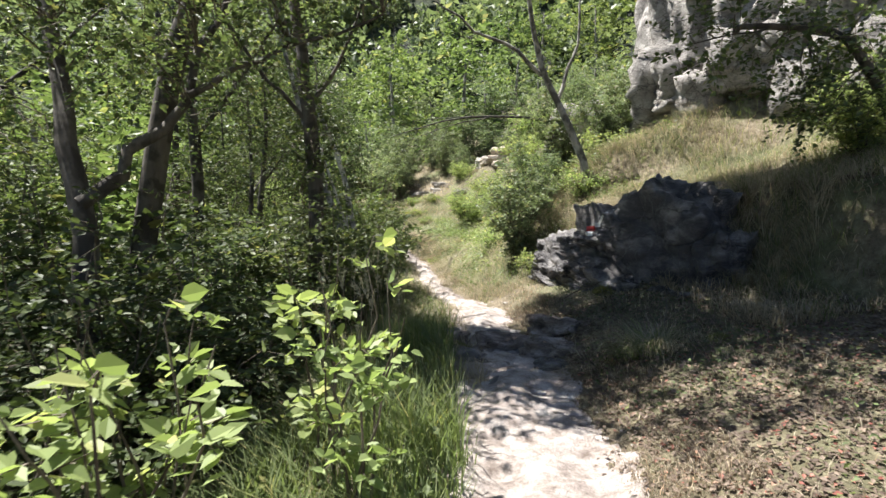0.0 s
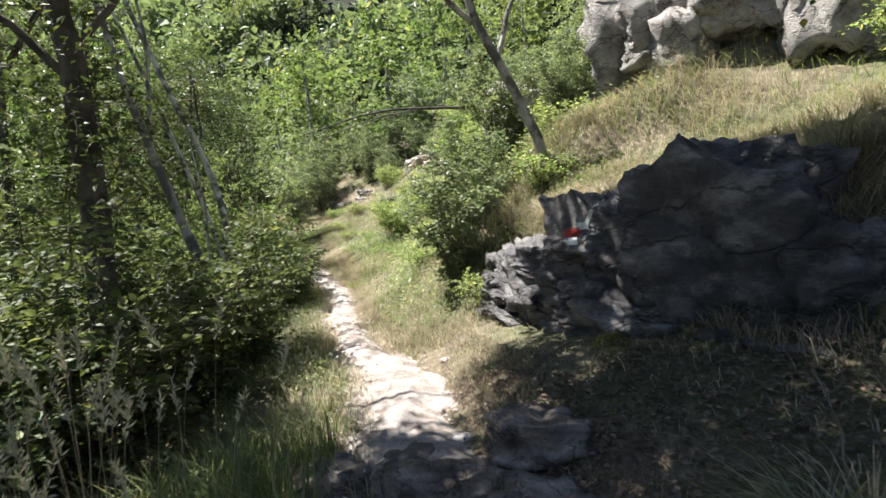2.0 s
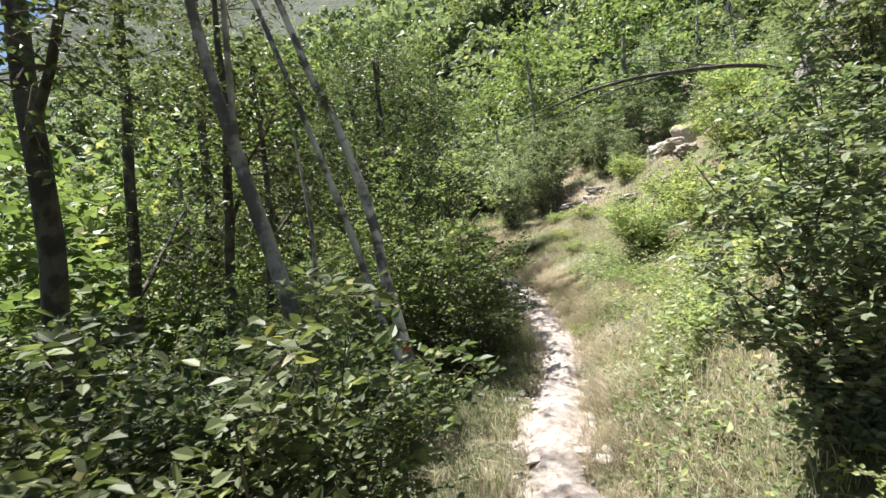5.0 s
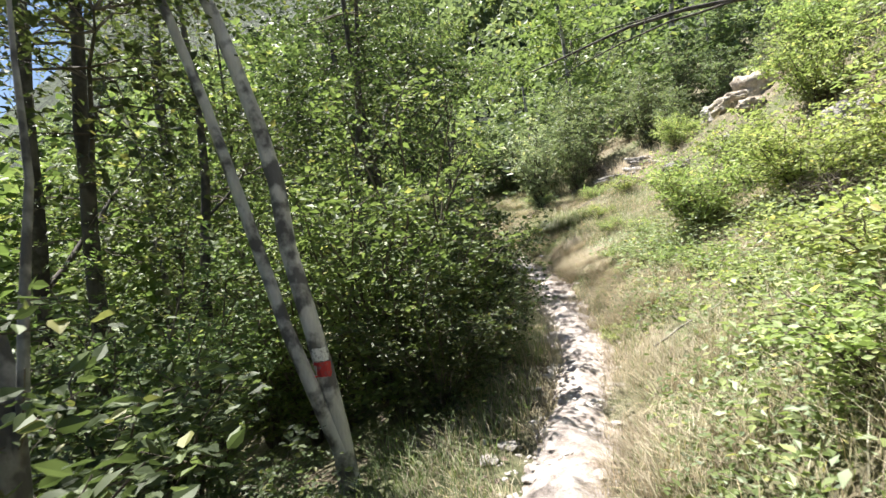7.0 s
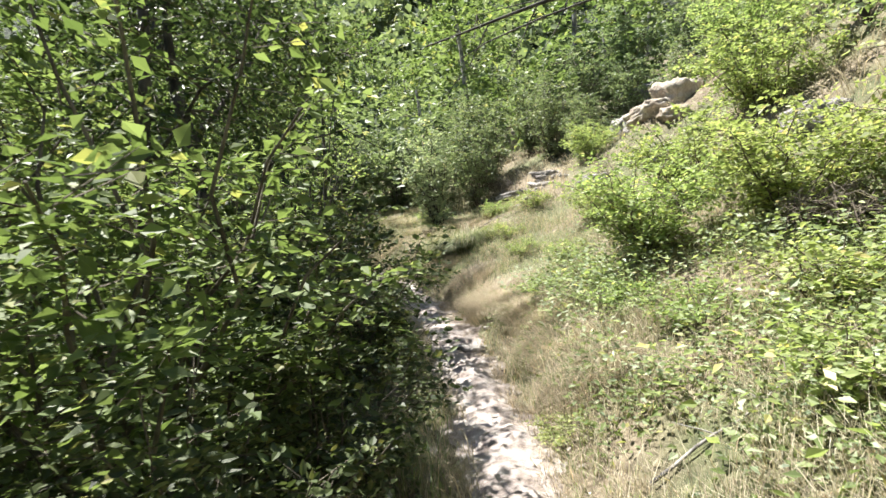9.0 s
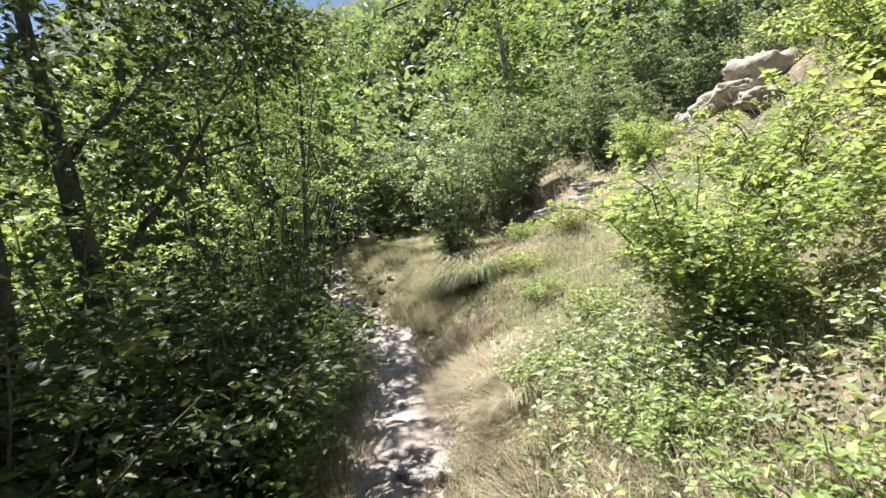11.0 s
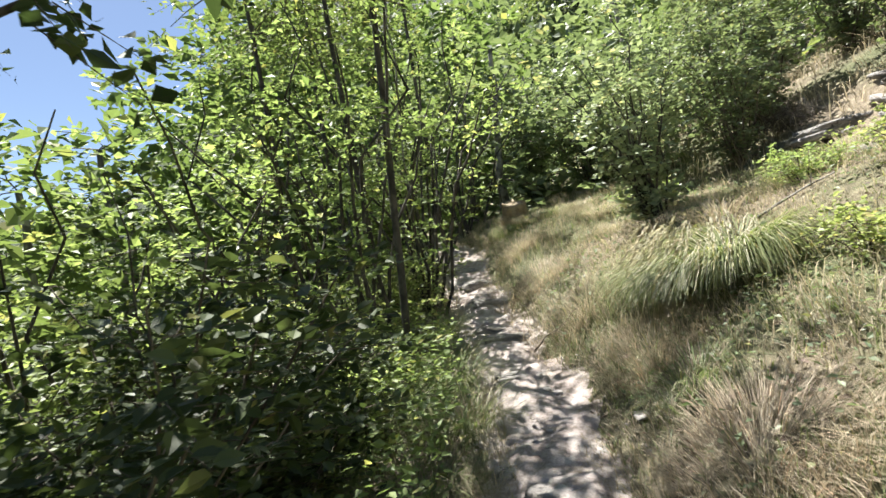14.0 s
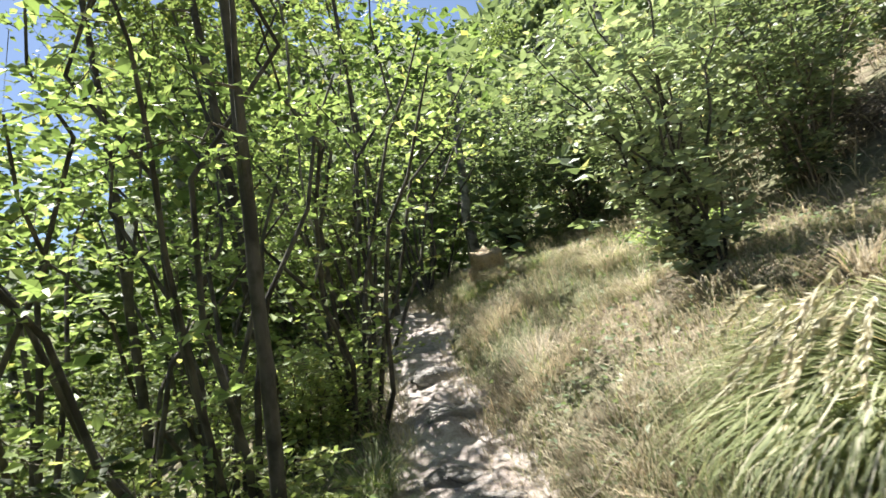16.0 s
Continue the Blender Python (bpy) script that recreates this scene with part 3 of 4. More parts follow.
for x, y, s, seed, turn in [(.8, 5.75, (.5, .3, .2), 21.3, .3), (.35, 5.5, (.34, .26, .17), 22.9, 1.2), (1.15, 5.35, (.36, .28, .14), 24.1, -.3), (.7, 5.15, (.42, .24, .12), 25.7, .1), (1.3, 6.0, (.4, .3, .2), 27.2, .8), (.1, 6.0, (.26, .2, .14), 28.8, 2.0)]:
    make_rock("trail_rock", on(x, y, -.05), s, "brown weathered rock forming a step in the trail", BROWN_ROCK, turn, .12, 3.5, .34, seed, 4, category="rock", group="rocks in the trail")
for x, y, s, seed, turn in [(-3.95, 23.45, (.3, .16, .09), 31.1, .7), (-4.3, 23.75, (.22, .15, .08), 32.2, .4), (-3.35, 22.5, (.26, .17, .08), 33.3, .9), (-3.05, 22.2, (.2, .14, .07), 34.4, .2), (-4.7, 24.6, (.3, .16, .09), 35.5, .6), (-5.3, 25.3, (.3, .18, .09), 36.6, .9), (-5.9, 25.9, (.3, .2, .08), 37.7, .5), (-2.45, 21.0, (.18, .14, .09), 38.8, 1.4), (-1.2, 18.3, (.2, .14, .07), 39.9, .3), (-1.75, 19.6, (.2, .15, .08), 41.0, 1.0)]:
    make_rock("trail_rock", on(x, y, .035), s, "pale limestone rock forming a step in the trail", LIMESTONE, turn, .06, 2.5, .3, seed, 3, category="rock", group="rocks in the trail")
for x, y, s, seed in [(.25, 5.3, (.3, .2, .13), 1.3), (.85, 5.6, (.26, .2, .12), 2.6), (.5, 6.15, (.3, .22, .1), 3.9), (.15, 6.05, (.2, .16, .12), 5.2), (1.0, 4.9, (.24, .17, .1), 6.5), (-2.8, 21.15, (.15, .11, .1), 7.8), (.5, 4.6, (.28, .2, .08), 9.1),
                      (-3.2, 22.6, (.2, .14, .07), 10.4), (-2.2, 20.6, (.16, .12, .06), 11.7), (-.9, 17.4, (.14, .1, .06), 13.0)]:
    make_rock("trail_rock", on(x, y, s[2] * .2), [v * .75 for v in s], "weathered rock bedded in the trail", GREY_ROCK if y < 7 else LIMESTONE, seed, .1, 3, .3, seed, 3, category="rock", group="rocks in the trail")

# ---- shrubs ----
hazel = make_shrub("hazel_shrub", on(-1.55, 7.2), "dense leafy green hazel shrub beside the trail", LEAF_DEEP, 2.3, 1.0, 20, 23, 12, 0.082, True, reach=(0.2, 0.45))
# lit copy of the hazel: brighter leaf colour stands for sun on it
hazel_lit = make_shrub("hazel_shrub", on(-2.2, 14.2), "tall hazel shrub leaning over the trail, bright green as if lit", LEAF_BRIGHT, 3.4, 1.25, 24, 30, 12, 0.085, reach=(0.2, 0.42))
# shaded copy of the hazel: the shade is in its leaf colour
hazel_dark = make_shrub("hazel_shrub", on(-2.7, 4.3), "hazel shrub with shade put into its dark green leaves", LEAF_SHADED, 2.6, 1.2, 18, 22, 11, 0.09, True, reach=(0.2, 0.45))
for x, y, s in [(-1.35, 8.7, .92), (-2.5, 8.3, 1.15), (-2.2, 6.0, .95), (-3.6, 7.2, 1.3), (-3.2, 9.7, 1.2), (-2.4, 10.9, .95), (-4.4, 9.5, 1.3), (-4.3, 11.8, 1.3), (-1.15, 9.5, .82), (-1.5, 11.2, .42)]:
    plant(hazel, x, y, s)
for x, y, s in [(-3.7, 14.9, 1.0), (-3.4, 12.6, .8), (-4.2, 17.6, 1.0), (-5.3, 16, 1.1), (-4.9, 18.9, .8), (-5.8, 19.3, .6), (-8.6, 23.5, .8), (-7.3, 26.2, .8), (-9.5, 27.5, 1.0)]:
    plant(hazel_lit, x, y, s)
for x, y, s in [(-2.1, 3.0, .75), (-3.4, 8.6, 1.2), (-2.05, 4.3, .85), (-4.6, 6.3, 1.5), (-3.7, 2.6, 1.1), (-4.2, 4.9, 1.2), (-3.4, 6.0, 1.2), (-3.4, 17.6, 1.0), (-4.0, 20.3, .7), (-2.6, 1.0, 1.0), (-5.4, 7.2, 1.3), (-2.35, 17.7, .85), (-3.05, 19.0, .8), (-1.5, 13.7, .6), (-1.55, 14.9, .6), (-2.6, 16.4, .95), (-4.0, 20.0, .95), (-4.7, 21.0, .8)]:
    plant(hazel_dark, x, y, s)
# saplings take the leaf colour with sunlight painted in
sapling = make_shrub("hazel_sapling", on(-1.0, 1.7), "young hazel shoots with large leaves coloured as if sunlit", LEAF_LIT, 1.45, 0.42, 5, 6, 6, 0.105, True, group="hazel saplings", low=0.3)
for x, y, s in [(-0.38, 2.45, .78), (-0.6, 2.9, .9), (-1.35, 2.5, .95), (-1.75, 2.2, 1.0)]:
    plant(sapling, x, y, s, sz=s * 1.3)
smoke = make_shrub("smoke_bush", on(1.38, 10.0), "rounded bush with dense grey-green leaves beside the trail", LEAF_GREY, 1.75, 0.68, 20, 34, 13, 0.056, True, low=0.06, reach=(0.2, 0.4))
plant(smoke, 1.85, 11.0, .95)
plant(smoke, 2.7, 12.6, 1.2)
plant(smoke, 3.5, 11.7, .8)
plant(smoke, 4.2, 12.4, 1.0)
silver = make_shrub("pale_bush", on(-2.75, 25.4), "tall bush with pale silvery leaves and a dark leaning stem", LEAF_PALE, 2.7, 0.85, 16, 20, 11, 0.095, True, lean=(-.35, 0), bark=BARK_DARK, low=0.03, reach=(0.25, 0.5), thick=1.1)
plant(silver, -3.3, 27.4, .8)
pale = make_shrub("pale_bush", on(-1.9, 26.9), "tall pale green bush on the bank", LEAF_GREY, 2.4, 0.95, 18, 24, 11, 0.08, False, lean=(-.25, 0), low=0.08, reach=(0.2, 0.4))
for x, y, s in [(-1.6, 28.2, 1.2), (-3.6, 28.6, 1.1), (0.2, 27.9, 1.1), (1.2, 29.2, 1.3), (-4.9, 30.0, 1.3), (-.4, 29.8, 1.2), (2.4, 28.4, 1.0), (2.9, 30.6, 1.4), (-2.6, 31.0, 1.4), (4.6, 29.6, 1.2), (.6, 31.6, 1.4), (1.0, 26.2, .8), (3.2, 25.9, .9), (4.8, 26.6, 1.1), (-6.9, 31.2, 1.3), (5.6, 23.4, 1.0), (5.2, 20.6, 1.0), (4.6, 15.4, .9), (5.8, 17.2, 1.0)]:
    plant(pale, x, y, s)
# slope bushes and brambles: brightened by the painted-sunlight leaf colour
slope_bush = make_shrub("slope_bush", on(0.95, 18.8), "bright green leafy bush on the grassy slope, coloured as if sunlit", LEAF_LIT, 1.25, 1.05, 20, 24, 12, 0.068, False, low=0.15, reach=(0.2, 0.4))
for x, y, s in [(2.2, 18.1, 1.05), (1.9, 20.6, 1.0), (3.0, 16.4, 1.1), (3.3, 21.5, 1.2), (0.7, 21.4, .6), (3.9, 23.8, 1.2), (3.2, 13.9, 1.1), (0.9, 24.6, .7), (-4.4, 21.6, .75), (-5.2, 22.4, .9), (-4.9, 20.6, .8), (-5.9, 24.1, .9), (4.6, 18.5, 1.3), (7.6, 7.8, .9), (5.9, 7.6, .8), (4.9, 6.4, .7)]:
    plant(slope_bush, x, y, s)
bramble = make_shrub("bramble", on(1.5, 13.2), "low sprawling bramble with light green leaves coloured as if sunlit", LEAF_LIT, 0.5, 0.6, 12, 12, 9, 0.06, True, low=0.1, group="brambles on the slope", category="bramble")
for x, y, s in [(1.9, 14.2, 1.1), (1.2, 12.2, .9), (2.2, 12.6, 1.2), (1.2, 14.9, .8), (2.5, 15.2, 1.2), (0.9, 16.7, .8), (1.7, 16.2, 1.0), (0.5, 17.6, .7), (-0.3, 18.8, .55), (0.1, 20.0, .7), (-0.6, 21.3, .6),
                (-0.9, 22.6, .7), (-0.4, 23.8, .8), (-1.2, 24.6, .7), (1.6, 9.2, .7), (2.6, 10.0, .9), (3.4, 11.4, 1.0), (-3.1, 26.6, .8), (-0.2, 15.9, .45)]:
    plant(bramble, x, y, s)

# ---- trees ----
birch_foot = on(-1.72, 12.5)
birch = make_tree("birch_tree", [birch_foot, (-1.87, 12.5, .87), (-2.05, 12.5, 1.8), (-2.24, 12.49, 2.79), (-2.57, 12.45, 3.6), (-3.2, 12.45, 5.2), (-3.8, 12.5, 7.0)], (0.068, 0.06, 0.045, 0.025), "leaning tree with a pale grey trunk and a painted trail mark", LEAF_BRIGHT, BARK_PALE,
                  [((-3.6, 12.7, 6.8), (1.7, 1.7, 1.3), .5)], [([(-1.75, 12.48, 0.2), (-2.1, 12.42, 1.1), (-2.57, 12.37, 2.75), (-3.3, 12.3, 5.0), (-4.2, 12.3, 7.0)], 0.055)], 200, 12, .07)
ash = make_tree("leaning_tree", [on(-1.6, 10.5), (-1.78, 10.52, .95), (-2.24, 10.64, 2.26), (-2.7, 10.7, 3.6), (-3.4, 11, 6.5)], (0.075, 0.06, 0.03), "slender leaning tree with mottled grey bark", LEAF_BRIGHT, BARK_GREY,
                [((-3.7, 11.0, 6.4), (1.5, 1.5, 1.2), .45)], [([(-1.78, 10.52, .95), (-1.8, 10.7, 2.0), (-2.0, 10.8, 3.0)], 0.025), ([(-2.4, 10.65, 2.7), (-2.3, 10.5, 4.2), (-2.6, 10.4, 6.0)], 0.03)], 180, 12, .07)
dark_oak = make_tree("dark_tree", [on(-4.7, 10.8), (-4.75, 10.9, 2.5), (-4.9, 10.7, 5.5), (-4.8, 10.7, 9)], (0.13, 0.08), "old tree with a dark thick trunk among the shrubs", LEAF_DEEP, BARK_DARK,
                     [((-5.0, 10.7, 7.6), (1.9, 1.9, 1.6), .6), ((-4.2, 9.9, 3.9), (1.4, 1.3, 1.2), .7)], [([(-4.8, 10.8, 3.0), (-3.4, 10.2, 4.4), (-2.4, 9.6, 5.6)], 0.05)], 320, 13, .085)
# the copy at (-5.0, 3.6) is added out of view to shade the shrubs
for x, y, s, turn in [(-5.6, 5.2, .85, 1.0), (-5.0, 3.6, .7, 4.0), (-7.2, 14.2, .9, 2.2), (-8.4, 9.0, 1.0, 5.1), (-7.5, 1.5, 1.0, .3), (-8.2, 17.4, 1.0, 1.4), (-6.6, 7.6, .9, 2.6)]:
    plant(dark_oak, x, y, s, turn)
# shade-toned leaf colour here too, darker than the light alone gives
maple = make_tree("maple_tree", [on(-4.3, 12.6), (-4.1, 12.6, 1.8), (-3.9, 12.5, 3.4), (-4.0, 12.6, 5.4)], (0.07, 0.06, 0.03), "leafy maple hanging over the shrubs, its leaves darkened as if shaded", LEAF_SHADED, BARK_DARK,
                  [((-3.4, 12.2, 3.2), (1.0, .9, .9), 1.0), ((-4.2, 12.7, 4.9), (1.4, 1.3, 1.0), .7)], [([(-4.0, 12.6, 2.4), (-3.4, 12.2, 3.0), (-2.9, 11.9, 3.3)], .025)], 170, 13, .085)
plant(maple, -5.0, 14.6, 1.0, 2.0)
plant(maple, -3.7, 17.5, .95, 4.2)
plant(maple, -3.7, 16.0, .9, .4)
ivy_tree = make_tree("ivy_clad_tree", [on(-1.72, 7.65), (-1.72, 7.62, 2.0), (-1.85, 7.7, 3.6), (-2.2, 7.9, 5.6)], (0.11, 0.1, 0.05), "dark upright tree trunk wrapped in ivy leaves", LEAF_SHADED, BARK_DARK,
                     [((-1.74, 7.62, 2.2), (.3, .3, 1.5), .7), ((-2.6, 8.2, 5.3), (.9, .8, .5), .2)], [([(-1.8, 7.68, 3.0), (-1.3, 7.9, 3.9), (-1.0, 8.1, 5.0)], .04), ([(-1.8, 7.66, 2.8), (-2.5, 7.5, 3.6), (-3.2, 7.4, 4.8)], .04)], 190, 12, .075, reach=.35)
# last crown and the limb to it are added to shade the trail
shade_oak = make_tree("dark_tree", [on(-4.6, 18.9), (-4.5, 18.8, 1.6), (-4.7, 18.6, 3.2), (-5.2, 18.6, 5.5)], (0.13, 0.11, 0.05), "dark leaning tree whose crown shades the shrubs", LEAF_SHADED, BARK_DARK,
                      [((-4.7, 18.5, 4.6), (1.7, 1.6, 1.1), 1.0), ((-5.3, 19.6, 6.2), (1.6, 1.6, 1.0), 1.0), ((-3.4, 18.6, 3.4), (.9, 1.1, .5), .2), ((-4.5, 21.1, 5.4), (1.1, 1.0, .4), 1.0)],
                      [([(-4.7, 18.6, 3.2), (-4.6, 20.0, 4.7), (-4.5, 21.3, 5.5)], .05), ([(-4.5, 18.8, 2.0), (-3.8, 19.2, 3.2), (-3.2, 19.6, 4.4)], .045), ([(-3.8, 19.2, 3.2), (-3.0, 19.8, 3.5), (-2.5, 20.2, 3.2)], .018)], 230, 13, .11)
# first and third crowns are unseen, added to shade trail and grass
forked = make_tree("forked_tree", [on(-2.7, 4.4), (-3.0, 4.6, 1.6), (-3.5, 5.1, 3.0), (-4.2, 5.6, 5.6)], (0.12, 0.05), "dark leaning tree with forked limbs in the shade", LEAF_DEEP, BARK_DARK,
                   [((-1.7, 6.6, 5.6), (1.0, 1.1, .6), .8), ((-2.3, 4.7, 3.4), (1.5, .9, .8), 1.0), ((-3.3, 5.2, 5.2), (1.3, .9, .7), .3), ((-0.9, 6.0, 4.3), (1.0, .9, .5), .25)], [([(-3.0, 4.6, 1.6), (-2.4, 5.2, 2.6), (-2.0, 6.0, 4.4)], 0.07), ([(-2.4, 5.2, 2.6), (-1.5, 5.6, 3.2), (-0.6, 6.1, 3.7)], 0.04)], 320, 13, .08)
leaner = make_tree("leaning_tree", [on(2.8, 10.5), (2.4, 10.45, 3.3), (1.9, 10.4, 4.2), (1.7, 10.3, 5.0), (1.5, 10.2, 6.8)], (0.075, 0.06, 0.03), "crooked tree with rough grey bark leaning downhill", LEAF_GREY, BARK_GREY,
                   [((1.3, 11.3, 6.9), (1.6, 1.4, .9), .4)], [([(1.9, 10.4, 4.15), (1.3, 10.3, 4.65), (.6, 10.2, 4.95), (-.3, 10.2, 5.7)], 0.045), ([(2.2, 10.45, 3.7), (2.6, 10.6, 4.8), (2.7, 10.6, 6.3)], 0.04)], 200, 12, .06)
# added crowns out of view, set where their shadows reach trail, rock and bank
shade_canopy = make_tree("overhanging_tree", [on(-3.4, 5.9), (-3.1, 6.0, 2.5), (-2.4, 6.0, 4.4), (-1.2, 6.0, 6.0), (.2, 6.0, 7.0)], (0.14, 0.11, 0.04), "broad leafy tree added over the trail to shade it, crowns out of view", LEAF_DEEP, BARK_DARK,
                   [((0, 7.7, 6.2), (1.3, 1.2, .5), 1.3), ((.3, 6.1, 6.3), (1.5, 1.1, .5), 1.2), ((1.5, 7.4, 6.8), (1.5, 1.3, .5), 1.9), ((2.6, 6.0, 6.7), (1.3, 1.0, .5), .7), ((-1.2, 6.1, 6.1), (1.2, .9, .5), .9), ((-.2, 4.8, 6.0), (1.6, .9, .5), .4), ((1.6, 5.1, 6.6), (1.3, 1.0, .5), 1.1), ((-2.3, 6.6, 5.6), (1.1, .9, .5), .45)],
                   [([(-1.2, 6.0, 6.0), (.2, 5.4, 6.3), (1.8, 5.0, 6.5)], 0.04), ([(-2.4, 6.0, 4.4), (-1.4, 4.8, 5.6), (-.6, 3.5, 5.7)], 0.05), ([(.2, 6.0, 7.0), (1.2, 6.2, 7.0), (2.4, 5.4, 6.8)], 0.03)], 330, 13, .12)
bank_tree = make_tree("overhanging_tree", [on(5.3, 6.4), (5.0, 6.3, 2.9), (4.3, 6.0, 3.5), (3.2, 6.0, 3.5)], (0.08, 0.03), "leafy branchy tree overhanging the bank", LEAF_DEEP, BARK_DARK,
                      [((3.3, 6.0, 3.4), (1.0, .6, .28), .55), ((4.4, 5.7, 2.8), (.9, .8, .4), .8), ((4.9, 6.2, 3.7), (.9, .9, .4), .35)], [([(4.3, 6.0, 3.4), (3.6, 6.0, 3.5), (2.7, 5.9, 3.3)], .02)], 150, 12, .085)
arch = make_tree("arching_branch_tree", [on(5.0, 21.6), (4.5, 21.5, 5.2), (3.53, 21.3, 5.46), (1.92, 20.8, 5.36), (.83, 20.5, 5.3), (-.06, 20.2, 5.08), (-.78, 20.0, 4.81), (-1.68, 19.7, 4.5)], (0.06, 0.042, 0.012), "half-bare tree whose dark branch arches downhill", LEAF_GREY, BARK_DARK,
                 [((-.9, 20.2, 4.8), (.7, .6, .35), .2)], [([(1.92, 20.8, 5.36), (1.0, 20.4, 5.15), (-.2, 20.0, 4.75), (-1.2, 19.8, 4.3)], .026), ([(.83, 20.5, 5.3), (0, 20.6, 5.3), (-1.0, 20.6, 5.2)], .016), ([(-.06, 20.2, 5.08), (-.3, 20.1, 4.6), (-.6, 20.0, 4.1)], .013), ([(-.78, 20.0, 4.81), (-1.1, 20.1, 4.3), (-1.5, 20.1, 3.9)], .012), ([(.4, 20.3, 5.2), (.2, 20.2, 4.7), (-.1, 20.2, 4.3)], .012), ([(3.0, 21.1, 5.42), (2.2, 21.3, 5.7), (1.2, 21.2, 5.9)], .02)], 120, 10, .05)

# slim stems in a row beyond the tussock
# second crown is added to cast shade on the trail
slim = make_tree("slim_tree", [on(-4.6, 22.6), (-4.55, 22.7, 2.6), (-4.48, 22.73, 4.4), (-4.5, 22.9, 7.5)], (0.04, 0.035, 0.018), "slim young tree with a dark stem at the trail's edge", LEAF_BRIGHT, BARK_DARK,
                 [((-4.5, 22.9, 6.0), (1.1, 1.1, 1.6), .8), ((-3.8, 22.2, 5.5), (.9, .7, .35), 1.8), ((-4.6, 22.8, 3.4), (.9, .9, .8), .2)], [([(-4.55, 22.7, 2.8), (-4.3, 22.6, 4.2), (-3.9, 22.5, 5.6)], .02)], 64, 11, .085, group="slim trees at the trail's edge")
for x, y, s, turn in [(-5.9, 23.9, 1.05, 3.4), (-6.9, 23.4, 1.1, 1.9), (-7.2, 27.4, 1.1, 3.9), (-6.6, 17.2, 1.1, 1.2), (-7.9, 25.4, 1.1, 4.1)]:
    plant(slim, x, y, s, turn)

# coppice leaves are lightened in colour to look sunlit
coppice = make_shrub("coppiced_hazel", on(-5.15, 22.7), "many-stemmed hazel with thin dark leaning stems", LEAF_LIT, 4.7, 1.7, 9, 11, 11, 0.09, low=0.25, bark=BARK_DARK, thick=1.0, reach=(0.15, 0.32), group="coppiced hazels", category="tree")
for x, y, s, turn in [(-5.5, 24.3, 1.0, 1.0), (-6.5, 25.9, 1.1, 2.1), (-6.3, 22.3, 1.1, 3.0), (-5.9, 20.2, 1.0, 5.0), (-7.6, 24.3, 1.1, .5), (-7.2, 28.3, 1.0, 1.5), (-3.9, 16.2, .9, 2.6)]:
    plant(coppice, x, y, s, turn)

# woods further up and on
wood_tree = make_tree("woodland_tree", [on(-9, 32), (-9.1, 32, 5), (-9, 32.2, 8.5)], (0.13, 0.05), "tall green tree in the wood on the hillside", LEAF_BRIGHT, BARK_GREY,
                      [((-9, 32, 6.3), (2.2, 2.2, 2.4), 1.0), ((-9, 32, 3.6), (2.4, 2.4, 1.5), .8), ((-9, 32, 8.2), (1.3, 1.3, 1.2), .35)], twigs=120, count=9, size=.28, reach=.8, group="woodland trees", bare=True)
grey_tree = make_tree("woodland_tree", [on(-4, 33), (-4, 33.1, 5), (-4.2, 33.2, 7.5)], (0.12, 0.04), "grey-green tree in the wood on the hillside", LEAF_GREY, BARK_GREY,
                      [((-4, 33, 5.8), (2.0, 2.0, 1.9), 1.0), ((-4, 33, 3.6), (2.3, 2.3, 1.4), .8)], twigs=120, count=9, size=.26, reach=.7, group="woodland trees", bare=True)
k = 0
for y in np.arange(31, 66, 4.4):
    for off in np.arange(-27, 30, 4.9):
        x = float(path_x(y)) + off * (1 + (y - 30) * .012) + rng.uniform(-1.4, 1.4)
        yy = y + rng.uniform(-1.2, 1.2)
        if abs(off) < 1.5 and y < 33 or y > 46 and rng.uniform() < .35:
            continue
        k += 1
        plant(grey_tree if off > 2 and k % 3 else wood_tree, x, yy, rng.uniform(.75, 1.2))
for x, y, s in [(-9.5, 18, 1.2), (-11.5, 19.5, 1.3), (-12, 16, 1.5), (-14, 29, 1.5), (-17, 15, 1.8), (-18, 31, 1.7), (-13, 8, 1.5), (-9, 12, 1.2), (-17, 9, 1.8), (-20, 36, 1.8), (-10.5, 30, 1.3), (-21, 20, 1.8), (-9.5, 5.0, 1.2), (-10.5, 15, 1.0), (-11, 9, 1.0), (-14, 19, 1.1), (-12.5, 22.5, 1.1), (-15, 25, 1.3), (-12.8, 29, 1.2), (-18, 22, 1.4), (-15, 12, 1.1), (-16, 26, 1.1), (-12, 3, 1.1), (5.5, 21.5, .6), (6.5, 25.5, .7), (6.2, 17.5, .6), (8.5, 21.5, .7), (9, 14.5, .7), (7.5, 29, .8), (3.8, 26.8, .5), (10, 26, .9), (12, 18, .9)]:
    plant(grey_tree if x > 0 else wood_tree, x, y, s)

